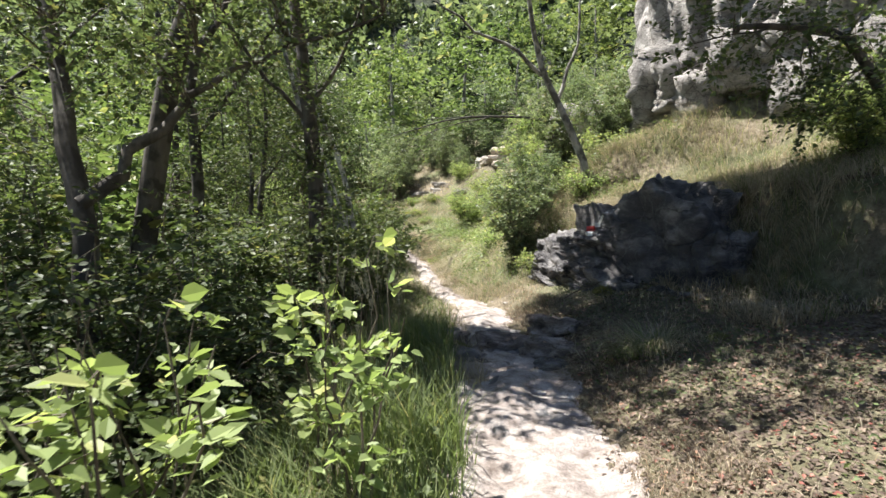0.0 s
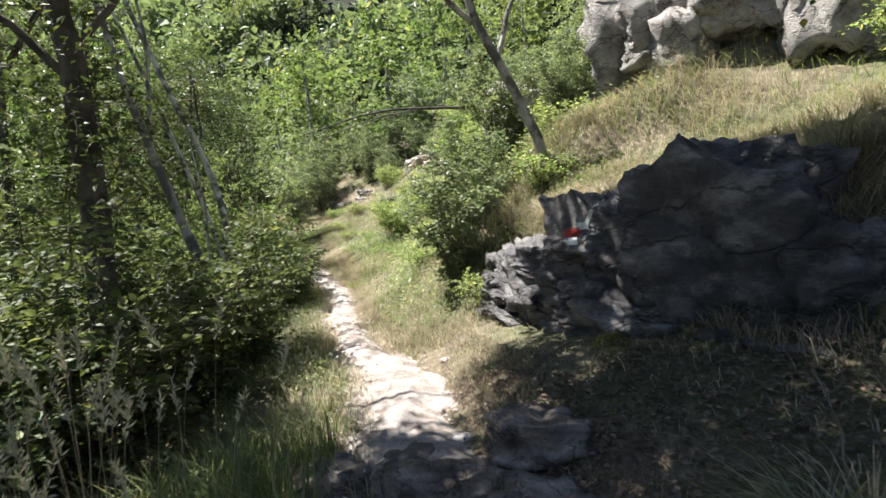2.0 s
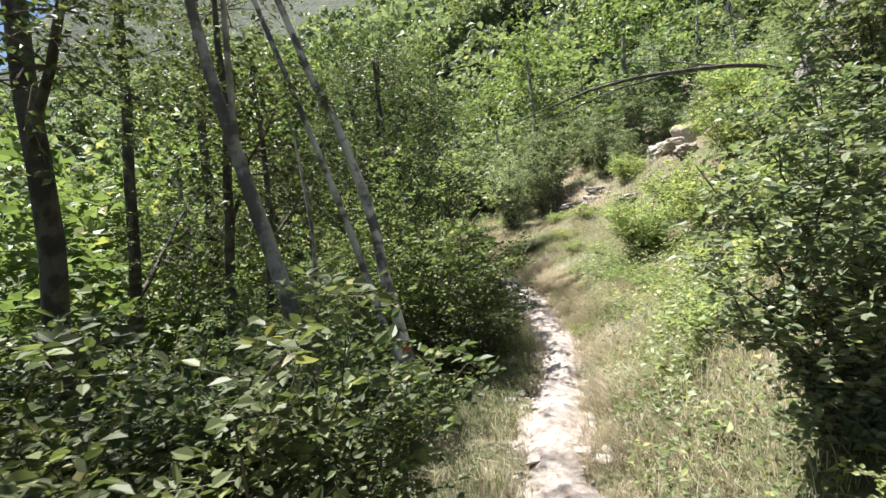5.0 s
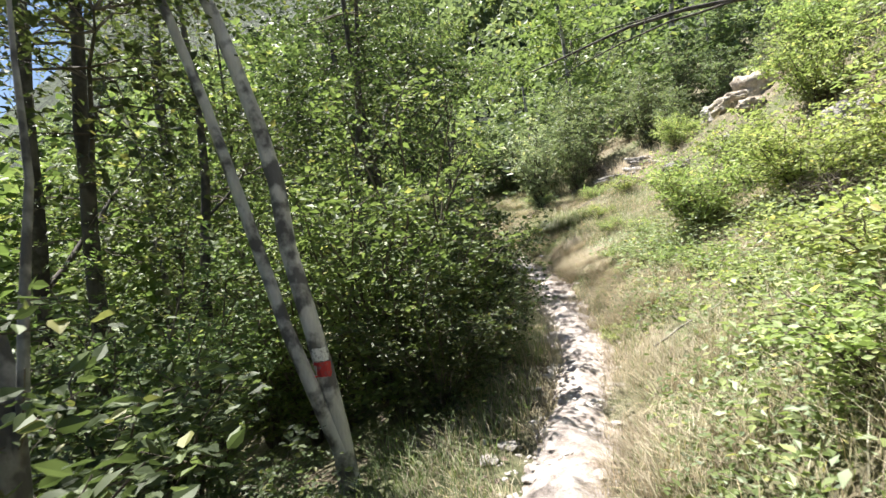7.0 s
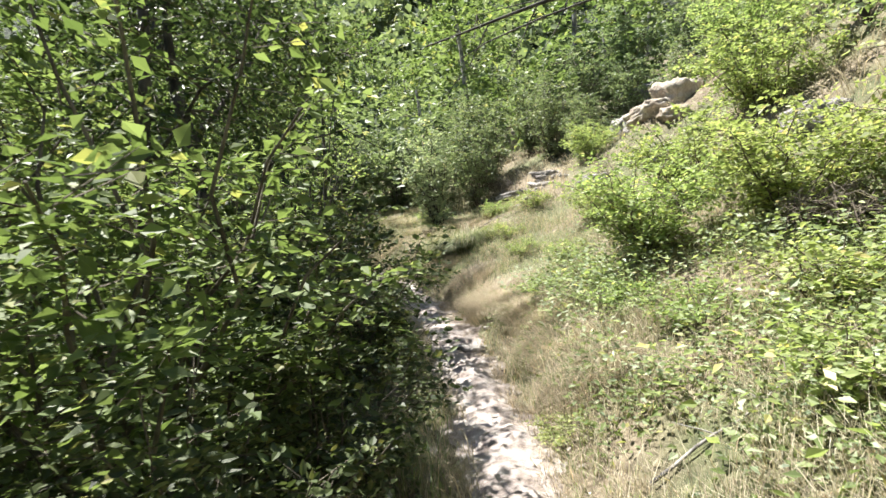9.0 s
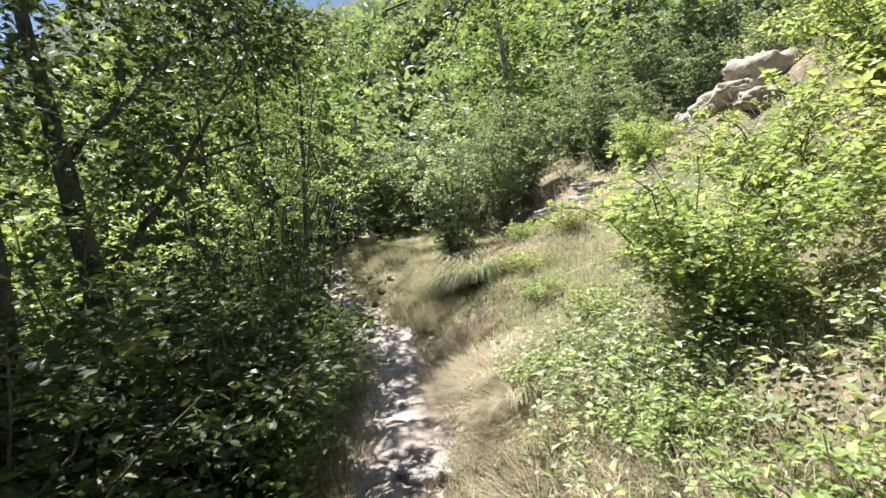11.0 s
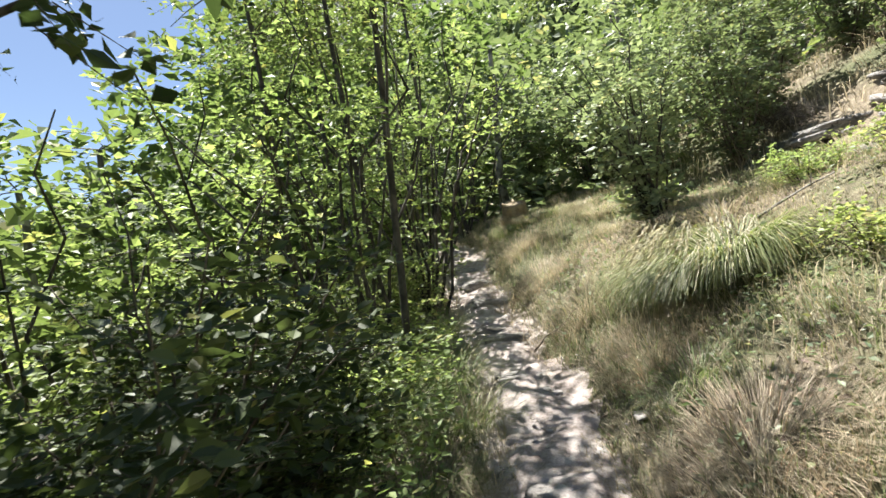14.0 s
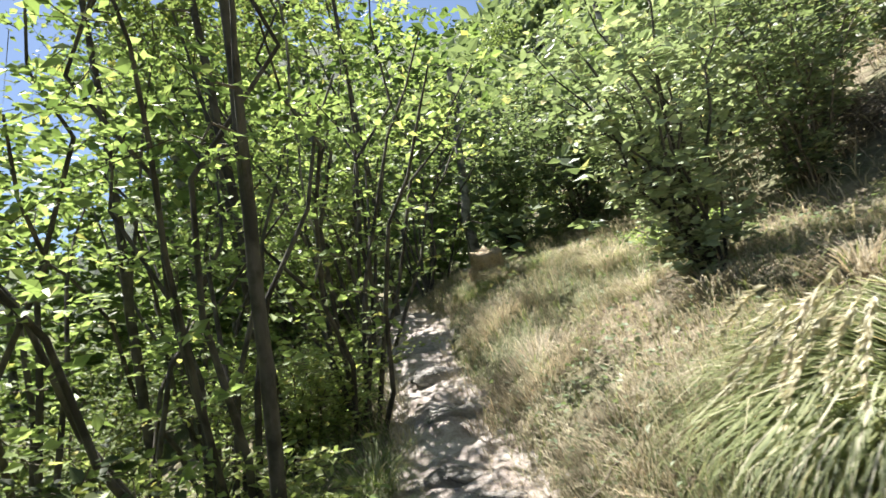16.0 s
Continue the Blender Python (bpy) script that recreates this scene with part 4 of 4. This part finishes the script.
def far_woods(n, near=False):
    """Crowns of the woods on the hillside ahead, too far off to tell apart."""
    geo = Geo()
    m = n // 60
    y = rng.uniform(46, 76, m) if near else rng.uniform(74, 190, m)
    x = rng.uniform(-1.5 if near else -1.9, .9, m) * (y + 5)
    z = height(x, y)
    r = rng.uniform(1.6, 3.2, m) * (.6 if near else 1)
    v = unit(rng.normal(0, 1, (m, 60, 3))) * rng.uniform(.5, 1, (m, 60, 1))
    p = np.stack([x, y, z + r * 1.4], -1)[:, None] + v * r[:, None, None] * (1, 1, 1.4)
    p = p.reshape(-1, 3)
    k = len(p)
    L = rng.uniform(1.1, 2.3, k) * (.45 if near else 1)
    leaves(geo, p, rng.normal(0, 1, (k, 3)), rng.normal(0, .5, (k, 3)) + np.array([0, 0, 1.0]), L, L * .7)
    return tagged(new("far_woods", geo.mesh("far_woods", LEAF_GREY)), "grey-green woods on the hillside ahead", "woods", kind="stuff")


far_woods(52000)
far_woods(54000, True)

# ---- grass ----


def grass(name, label, mat, n, where, tall, width=0.0035, bend=0.5, category="grass"):
    """Blades strewn where the given rule gives (y, sideways distance from the trail)."""
    geo = Geo()
    y, d = where(n)
    run = path_x(y + .5) - path_x(y - .5)
    c = np.sqrt(1 + run * run)
    x, y = path_x(y) + d / c, y - d * run / c
    # gather into tufts
    keep = wave(x * 2.3, y * 2.1) + rng.normal(0, .45, n) > -0.25
    x, y = x[keep], y[keep]
    m = len(x)
    a = rng.uniform(0, 2 * np.pi, m)
    lean = np.stack([np.cos(a) - .35, np.sin(a) - .2, np.zeros(m)], -1)
    h = tall * rng.uniform(.35, 1.15, m) * (0.75 + .35 * wave(x * 1.1, y * 1.4))
    b = np.stack([x, y, height(x, y) - .02], -1)
    blades(geo, b, lean, h, np.full(m, width) * rng.uniform(.6, 1.4, m), bend)
    return tagged(new(name, geo.mesh(name, mat)), label, category, kind="stuff")


def band(y0, y1, d0, d1, power=1.0):
    def where(n):
        return rng.uniform(y0, y1, n), d0 + (d1 - d0) * rng.uniform(0, 1, n) ** power
    return where


grass("dry_grass", "dry straw-coloured grass along the uphill side of the trail", GRASS_DRY, 70000, band(8.5, 28, .2, 3.4, 1.5), .25, .0026, .8)
grass("green_grass", "green grass on the uphill side of the trail", GRASS_GREEN, 40000, band(8.5, 28, .36, 3.6, 1.2), .2, .0032, .8)
grass("dry_grass", "dry straw-coloured grass on the bank above the rock", GRASS_DRY, 34000, band(4.2, 11, 2.0, 5.0, 1.2), .3, .003, 1.0)
grass("green_grass", "shaded green grass on the bank above the rock", GRASS_GREEN, 16000, band(4.2, 11, 2.4, 6.0), .3, .0032, .9)
grass("dry_grass", "dry grass on the downhill edge of the trail", GRASS_DRY, 22000, band(4.5, 28, -.19, -1.0, 1.4), .3, .0028, .8)
grass("green_grass", "green grass on the downhill edge of the trail", GRASS_GREEN, 20000, band(1.5, 28, -.36, -1.5), .34, .0035, .7)
grass("long_grass", "long dark green grass in the shade beside the trail", GRASS_GREEN, 11000, band(2.2, 6.6, -.45, -1.9), .6, .0045, .55)
grass("dry_grass", "sparse dry grass and weeds under the rock", GRASS_DRY, 7000, band(.5, 9.5, .6, 2.0), .16, .0026, .9)
grass("dry_grass", "pale dry grass on the slope by the tussock", GRASS_DRY, 26000, band(16.5, 28, .45, 3.4), .24, .0028, .9)
grass("dry_grass", "ragged dry grass along the trail's edge", GRASS_BROWN, 16000, band(2.5, 12, .42, 1.0), .13, .0026, .9)
grass("tall_dry_grass", "tall straw-coloured grass on the sunny slope", GRASS_SEED, 9000, band(9.5, 17, .5, 2.4), .42, .0024, .7)
grass("hill_grass", "rough dry grass far up the slope", GRASS_DRY, 24000, band(9, 32, 3.2, 9), .4, .006, .8)


def weeds(name, label, mat, n, where, size, tall):
    """Low leafy weeds in patches between the grass."""
    geo = Geo()
    y, d = where(n)
    x = path_x(y) + d
    keep = wave(x * 1.1 + 2, y * 1.2) + rng.normal(0, .3, n) > -.05
    x, y = x[keep], y[keep]
    k = len(x)
    a = rng.uniform(0, 6.28, k)
    L = size * rng.uniform(.5, 1.3, k)
    b = np.stack([x, y, height(x, y) + tall * rng.uniform(0, 1, k) ** 1.5], -1)
    leaves(geo, b, np.stack([np.cos(a), np.sin(a), rng.normal(.15, .3, k)], -1), np.array([0, 0, 1.0]) + rng.normal(0, .4, (k, 3)), L, L * .55)
    return tagged(new(name, geo.mesh(name, mat)), label, "weeds", kind="stuff")


weeds("low_weeds", "low bright green weeds between the dry grass", LEAF_BRIGHT, 30000, band(9, 19.5, .5, 4.4), .058, .24)
weeds("low_weeds", "low grey-green weeds between the dry grass", LEAF_GREY, 22000, band(9, 28, .6, 4.4), .05, .16)
# these weeds have sunlight put into the leaf colour
weeds("leafy_weeds", "lush yellow-green leafy weeds on the sunny slope, sunlight in their colour", LEAF_LIT, 5500, band(10.5, 18.5, .9, 3.6), .08, .4)
weeds("leafy_weeds", "pale leafy weeds on the sunny slope", LEAF_PALE, 7000, band(10.5, 20, .8, 4.2), .07, .36)
weeds("leafy_weeds", "dense pale leafy weeds beside the trail", LEAF_PALE, 3600, band(15.8, 19.2, .9, 3.0), .062, .4)
# lit and dark weeds: sun and shade are put into the colours
weeds("low_weeds", "green weeds below the trail's edge, coloured as if lit", LEAF_LIT, 22000, band(17, 26, -.55, -3.2), .07, .55)
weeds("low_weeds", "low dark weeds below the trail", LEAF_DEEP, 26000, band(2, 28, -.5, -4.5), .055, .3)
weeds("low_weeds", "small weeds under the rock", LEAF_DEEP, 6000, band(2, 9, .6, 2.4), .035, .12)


def tussock(x, y, tall, n, label, mat, other, share=.15, spread=.2, width=.0022, lean=(-.5, -.35), lift=0.0, start=.35, over=1.9):
    """A tuft of arching blades, some of them of another colour."""
    ob = thing("grass_tussock", on(x, y, lift), label, "grass tussock", "grass tussocks")
    for name, m, k in (("grass_tuft", mat, int(n * (1 - share))), ("dead_tuft" if other is not GRASS_GREEN else "green_tuft", other, int(n * share))):
        geo = Geo()
        a = rng.uniform(0, 2 * np.pi, k)
        r = spread * np.sqrt(rng.uniform(0, 1, k))
        bx, by = r * np.cos(a), r * np.sin(a)
        b = np.stack([bx, by, height(x + bx, y + by) - float(height(x, y)) - .03 - lift], -1)
        w = np.stack([np.cos(a) + lean[0], np.sin(a) + lean[1], np.zeros(k)], -1) * rng.uniform(.5, 1.1, (k, 1))
        arcs(geo, b, w, tall * rng.uniform(.45, 1.2, k), np.full(k, width), start, over)
        part(name, geo, m, ob)
    return ob


def plume(parent, tall):
    """One feathery straw head that hangs over with the blades of a tussock."""
    geo = Geo()
    a = rng.uniform(2.2, 5.6)
    r = rng.uniform(.25, .55)
    o = np.array([r * math.cos(a), r * math.sin(a), tall * rng.uniform(.3, .6) - r * .15])
    way = np.array([math.cos(a), math.sin(a), rng.uniform(-1.2, -.3)])
    m = 50
    t = rng.uniform(0, 1, m)
    line = o + np.outer(t, way) * rng.uniform(.16, .3) + np.outer(t * t, (0, 0, -.12))
    leaves(geo, line, way + rng.normal(0, .25, (m, 3)), rng.normal(0, 1, (m, 3)), np.full(m, .055), np.full(m, .012))
    return part("plume", geo, GRASS_SEED, parent)


big_tussock = tussock(-1.88, 23.22, .88, 2400, "large tussock of arching green grass with straw heads", GRASS_GREEN, GRASS_SEED, .14, .36, .0045, (-.5, -.6), .05, .4, 2.3)
for k in range(46):
    plume(big_tussock, .85)
for x, y, t, n, mat in [(-1.9, 21.7, .4, 260, GRASS_GREEN), (-0.8, 19.3, .5, 900, GRASS_DRY), (-.6, 18.7, .5, 800, GRASS_DRY), (-1.0, 19.7, .45, 600, GRASS_DRY), (-0.9, 25.2, .6, 350, GRASS_GREEN), (-1.3, 25.0, .6, 500, GRASS_GREEN), (1.65, 4.5, .45, 420, GRASS_GREEN), (1.75, 4.45, .42, 300, GRASS_DRY), (1.25, 4.7, .3, 200, GRASS_DRY), (-3.4, 21.6, .55, 700, GRASS_GREEN), (-3.9, 22.2, .6, 700, GRASS_GREEN), (-4.3, 22.8, .6, 700, GRASS_GREEN), (-4.1, 21.8, .55, 500, GRASS_GREEN), (-4.9, 23.6, .55, 500, GRASS_GREEN),
                        (-4.7, 23.2, .5, 300, GRASS_GREEN), (-2.0, 24.4, .5, 300, GRASS_DRY), (-2.8, 24.9, .5, 260, GRASS_DRY), (-1.5, 20.4, .4, 240, GRASS_DRY), (0.25, 13.5, .45, 240, GRASS_DRY), (-.95, 9.8, .5, 260, GRASS_DRY), (-1.0, 11.0, .5, 240, GRASS_DRY), (0.15, 16.4, .5, 260, GRASS_DRY), (-5.4, 27.4, .5, 600, GRASS_DRY), (-4.9, 27.5, .5, 500, GRASS_GREEN), (-4.4, 27.3, .5, 500, GRASS_DRY), (-5.7, 27.1, .45, 500, GRASS_GREEN), (-3.9, 26.6, .5, 500, GRASS_DRY), (-3.4, 25.6, .4, 400, GRASS_DRY)]:
    tussock(x, y, t, n, "arching tussock of %s grass beside the trail" % ("dry straw" if mat is GRASS_DRY else "green"), mat, GRASS_GREEN if mat is GRASS_DRY else GRASS_DRY)
# soft mounds of brown grass that crowd the trail from both sides
for y, d, t, n in [(16.3, .75, .5, 1500), (17.2, .8, .6, 1900), (18.0, .95, .6, 1900), (19.2, .72, .75, 1900), (19.6, .85, .55, 1700), (20.6, .8, .5, 1500), (21.9, .85, .5, 1500), (23.0, .8, .45, 1300), (24.3, .8, .45, 1200), (25.4, .85, .45, 1200),
                   (15.4, -.7, .4, 900), (16.6, -.75, .45, 1200), (17.9, -.8, .5, 1500), (19.0, -.8, .5, 1500), (20.1, -.78, .55, 1700), (21.1, -.8, .55, 1700), (22.4, -.75, .45, 1300), (8.7, -.65, .4, 900), (10.2, -.6, .4, 900), (12.6, .65, .4, 900), (14.0, .7, .45, 1100), (7.4, -.8, .4, 900), (11.3, .6, .35, 700)]:
    run = float(path_x(y + .5) - path_x(y - .5))
    c = math.sqrt(1 + run * run)
    tussock(float(path_x(y)) + d / c, y - d * run / c, t * .72, n, "soft mound of wispy brown grass crowding the trail", GRASS_BROWN, GRASS_DRY if d > 0 else GRASS_GREEN, .4, .38, .0015, (-.15, -.1), 0.0, .25, 1.7)

for k in range(16):
    y = 5.4 + k * .26
    x = float(np.interp(y, [5.4, 7.4, 9.6], [3.5, 2.72, 2.15])) + rng.uniform(-.05, .2)
    tussock(x, y, rng.uniform(.35, .5), 320, "straw-coloured grass hanging over the rock's edge", GRASS_DRY, GRASS_SEED, .3, .2, .0025, (-.8, -.4))


def seed_grass(x, y, n, tall):
    """Tall flowering grass: stalks with feathery heads."""
    ob = thing("flowering_grass", on(x, y), "tall grass stalks with pale feathery seed heads", "grass", "flowering grass")
    stalk, head = Geo(), Geo()
    for k in range(n):
        a = rng.uniform(0, 6.28)
        b = np.array([rng.normal(0, .22), rng.normal(0, .3), 0])
        top = b + np.array([.14 * math.cos(a), .14 * math.sin(a), tall * rng.uniform(.7, 1.1)])
        tube(stalk, bent(b, top, .0, 5, .015), np.linspace(.0025, .0012, 5), 3)
        m = 34
        t = rng.uniform(0, 1, m)
        o = top + np.outer(t, (0.05 * math.cos(a), 0.05 * math.sin(a), .13)) - np.array([0, 0, .03])
        leaves(head, o, rng.normal(0, .45, (m, 3)) + np.array([0, 0, .8]), rng.normal(0, 1, (m, 3)), np.full(m, .035), np.full(m, .008))
    part("stalk", stalk, GRASS_DRY, ob)
    part("seed_head", head, GRASS_SEED, ob)
    return ob


seed_grass(-.68, 5.15, 34, 1.05)
seed_grass(-.55, 4.1, 5, .55)
seed_grass(-1.2, 5.6, 12, 1.15)


def litter(name, label, mat, n, x0, x1, y0, y1, size):
    geo = Geo()
    x, y = rng.uniform(x0, x1, n), rng.uniform(y0, y1, n)
    b = np.stack([x, y, height(x, y) + rng.uniform(.003, .03, n)], -1)
    a = rng.uniform(0, 6.28, n)
    L = size * rng.uniform(.6, 1.3, n)
    leaves(geo, b, np.stack([np.cos(a), np.sin(a), rng.normal(0, .25, n)], -1), np.array([0, 0, 1.0]) + rng.normal(0, .3, (n, 3)), L, L * .6)
    return tagged(new(name, geo.mesh(name, mat)), label, "leaf litter", kind="stuff")


litter("leaf_litter", "dry brown fallen leaves under the bank", LITTER, 24000, 1.15, 4.9, 1.8, 6.6, .038)
litter("leaf_litter", "reddish fallen leaves at the trail's edge", RED_LEAF, 500, 1.1, 3.0, 1.6, 4.6, .032)
litter("leaf_litter", "dry brown fallen leaves strewn over the trail", LITTER, 5200, .15, 1.6, 2.2, 7.4, .034)
litter("leaf_litter", "dry brown fallen leaves below the trail", LITTER, 5000, -4.0, -.6, 2.0, 26.0, .05)

# ---- stones of the trail ----
stone_meshes = []
for k in range(6):
    bm = bmesh.new()
    bmesh.ops.create_icosphere(bm, subdivisions=1, radius=1.0)
    for v in bm.verts:
        v.co *= 1 + .32 * noise.noise(v.co * 1.3 + Vector((k * 3.1, 0, 0)))
        v.co.z *= .5
    me = bpy.data.meshes.new("stone")
    bm.to_mesh(me)
    bm.free()
    me.materials.append(STONE)
    stone_meshes.append(me)
for k in range(300):
    y = rng.uniform(2.0, 26)
    d = rng.normal(0, .22 if y < 18 else .3)
    s = rng.uniform(.025, .085)
    x = float(path_x(y)) + d
    ob = new("stone", stone_meshes[k % 6])
    ob.matrix_basis = Matrix.Translation(on(x, y, .045 if abs(d) < .22 else .01)) @ Matrix.Rotation(rng.uniform(0, 6.28), 4, 'Z') @ Matrix.Diagonal((s * rng.uniform(.9, 1.6), s, s * .55, 1))
    ob.parent = path
gravel = Geo()
shape = np.array([v.co[:] for v in stone_meshes[0].vertices])
faces = np.array([p.vertices[:] for p in stone_meshes[0].polygons])
for k in range(2600):
    y = rng.uniform(1.5, 27)
    d = rng.normal(0, .24 if y < 18 else .32)
    s = rng.uniform(.008, .024)
    a = rng.uniform(0, 6.28)
    x = float(path_x(y)) + d
    turn = np.array([[math.cos(a), -math.sin(a), 0], [math.sin(a), math.cos(a), 0], [0, 0, 1]])
    gravel.add((shape * (s * rng.uniform(.8, 1.6), s, s)) @ turn.T + np.array(on(x, y, .075 - .25 * min(abs(d), .3))), faces)
tagged(new("gravel", gravel.mesh("gravel", STONE)), "loose pale limestone gravel on the trail", "gravel", kind="stuff")

# ---- trail marks, sticks, moss ----
from mathutils.bvhtree import BVHTree


def surface_of(ob):
    """The surface of a thing with all its parts, in world places."""
    bpy.context.view_layer.update()
    verts, polys = [], []
    for o in (ob, *ob.children):
        if o.type == 'MESH':
            n = len(verts)
            verts += [o.matrix_world @ v.co for v in o.data.vertices]
            polys += [[i + n for i in p.vertices] for p in o.data.polygons]
    return BVHTree.FromPolygons(verts, polys)


def paint_patch(name, tree, centre, across, upward, way, mat, parent, lift=0.006):
    """A thin coat of paint that follows the surface met along one way."""
    geo, n, m = Geo(), 9, 9
    pts, far = [], []
    away = Vector(way).normalized()
    for i in range(n):
        for j in range(m):
            p = Vector(centre) + Vector(across) * (i / (n - 1) - .5 + rng.uniform(-.05, .05)) + Vector(upward) * (j / (m - 1) - .5 + rng.uniform(-.05, .05))
            q, normal, _, d = tree.ray_cast(p - away * 1.2, away)
            far.append(d if q else 99.0)
            pts.append(np.array((q or p) - away * lift) - np.array(parent.matrix_world.translation))
    quads = [[i * m + j, (i + 1) * m + j, (i + 1) * m + j + 1, i * m + j + 1] for i in range(n - 1) for j in range(m - 1)]
    geo.add(pts, [q for q in quads if max(far[k] for k in q) < 50 and max(far[k] for k in q) - min(far[k] for k in q) < .06])
    return part(name, geo, mat, parent)


rock_skin = surface_of(outcrop)
INWARD = (0.42, 0.9, -0.05)
paint_patch("red_trail_mark", rock_skin, (2.08, 7.63, 1.33), (.14, -.06, 0), (0, 0, .08), INWARD, PAINT_RED, outcrop)
paint_patch("white_trail_mark", rock_skin, (2.08, 7.63, 1.26), (.1, -.05, 0), (0, 0, .06), INWARD, PAINT_WHITE, outcrop)
paint_patch("white_trail_mark", rock_skin, (2.17, 7.6, 1.38), (.1, -.05, 0), (0, 0, .06), INWARD, PAINT_WHITE, outcrop)
paint_patch("white_paint_streak", rock_skin, (2.26, 7.57, 1.5), (.035, -.015, 0), (.12, -.05, .24), INWARD, PAINT_WHITE, outcrop)
birch_skin = surface_of(birch)
paint_patch("white_trail_mark", birch_skin, (-1.86, 12.48, 0.93), (.09, .06, 0), (0, 0, .09), (-.6, .8, 0), PAINT_WHITE, birch, .004)
paint_patch("red_trail_mark", birch_skin, (-1.855, 12.48, 0.83), (.09, .06, 0), (0, 0, .1), (-.6, .8, 0), PAINT_RED, birch, .004)


def stick(a, b, r, label="bleached dead stick on the slope", mat=BARK_PALE, group="dead sticks"):
    g = Geo()
    a, b = np.array(a, float), np.array(b, float)
    pts = bent((0, 0, 0), b - a, .02, 8, .02)
    tube(g, pts, np.linspace(r, r * .4, 8), 6)
    for k in (3, 5):
        side = unit(rng.normal(0, 1, 3)) * np.linalg.norm(b - a) * .22
        tube(g, bent(pts[k], pts[k] + side, .0, 4, .03), np.linspace(r * .5, r * .15, 4), 4)
    ob = new("dead_stick", g.mesh("dead_stick", mat, True))
    ob.location = a
    return tagged(ob, label, "stick", group)


for x, y, dx, dy, dz, r in [(1.75, 11.5, .45, .15, 1.0, .018), (1.9, 11.6, .5, .05, .85, .014), (2.05, 11.4, .55, .2, .7, .012), (1.8, 11.3, .25, .3, .9, .012)]:
    g0 = on(x, y, -.03)
    stick(g0, (x + dx, y + dy, g0[2] + dz), r)
stick((1.55, 11.2, 1.75), (2.35, 11.35, 1.83), .016)
stick(on(1.5, 7.0, .02), on(2.0, 6.5, .25), .008, "thin dead twig leaning under the rock", TWIG)
stick(on(1.9, 4.6, .02), (2.05, 5.0, .85), .006, "thin dry stalk standing by the trail", TWIG)
stick(on(-1.6, 23.9, .02), on(-1.0, 24.1, .03), .012, "grey dead branch lying in the grass", BARK_GREY)
stick(on(0.2, 14.9, .05), on(1.0, 15.1, .1), .012, "grey dead branch lying in the grass", BARK_GREY)
stick(on(-3.5, 23.1, .06), on(-3.0, 23.4, .05), .01, "thin stick lying across the trail", TWIG)


def tangle(x, y, n, size, label):
    """A heap of bare brown twigs."""
    g = Geo()
    for k in range(n):
        a, b = unit(rng.normal(0, 1, 3)), unit(rng.normal(0, 1, 3))
        p, q = a * size * rng.uniform(.2, 1), b * size
        p[2], q[2] = abs(p[2]) * .6, abs(q[2]) * .9
        tube(g, bent(p, q, .08, 5, .06), np.linspace(.006, .002, 5), 3)
    ob = new("dead_bush", g.mesh("dead_bush", TWIG))
    ob.location = on(x, y, .0)
    return tagged(ob, label, "dead bush")


tangle(2.3, 17.3, 160, .6, "brown tangle of bare twigs on the slope")
tangle(-1.3, 27.2, 120, .5, "brown tangle of bare twigs under the bushes")


def hanging_vine(top, end):
    g = Geo()
    pts = bent(top, end, .0, 14, .012)
    pts[-1] += (-.05, 0, .07)
    pts[-2] += (.03, 0, 0)
    tube(g, pts - np.array(top), np.linspace(.011, .008, 14), 6)
    ob = new("hanging_vine", g.mesh("hanging_vine", BARK_GREY, True))
    ob.location = top
    return tagged(ob, "thin grey vine hanging from the slim trees", "vine")


hanging_vine((-4.95, 23.6, 5.2), (-5.15, 23.76, 2.5))


def moss(x, y, z, r, label="yellow-green moss cushion on the rock"):
    g = Geo()
    n = 500
    v = unit(rng.normal(0, 1, (n, 3)))
    v[:, 2] = np.abs(v[:, 2]) * .6
    leaves(g, v * r * rng.uniform(.6, 1, (n, 1)), v + rng.normal(0, .4, (n, 3)), rng.normal(0, 1, (n, 3)), np.full(n, r * .22), np.full(n, r * .08))
    ob = new("moss_cushion", g.mesh("moss_cushion", MOSS))
    ob.location = (x, y, z)
    return tagged(ob, label, "moss")


moss(2.0, 6.75, .55, .13)
moss(2.3, 6.3, .5, .1)
moss(*on(.15, 5.6, .0), .14, "yellow-green moss cushion at the trail's edge")
moss(*on(2.2, 4.3, .0), .09, "yellow-green moss cushion on the bank")
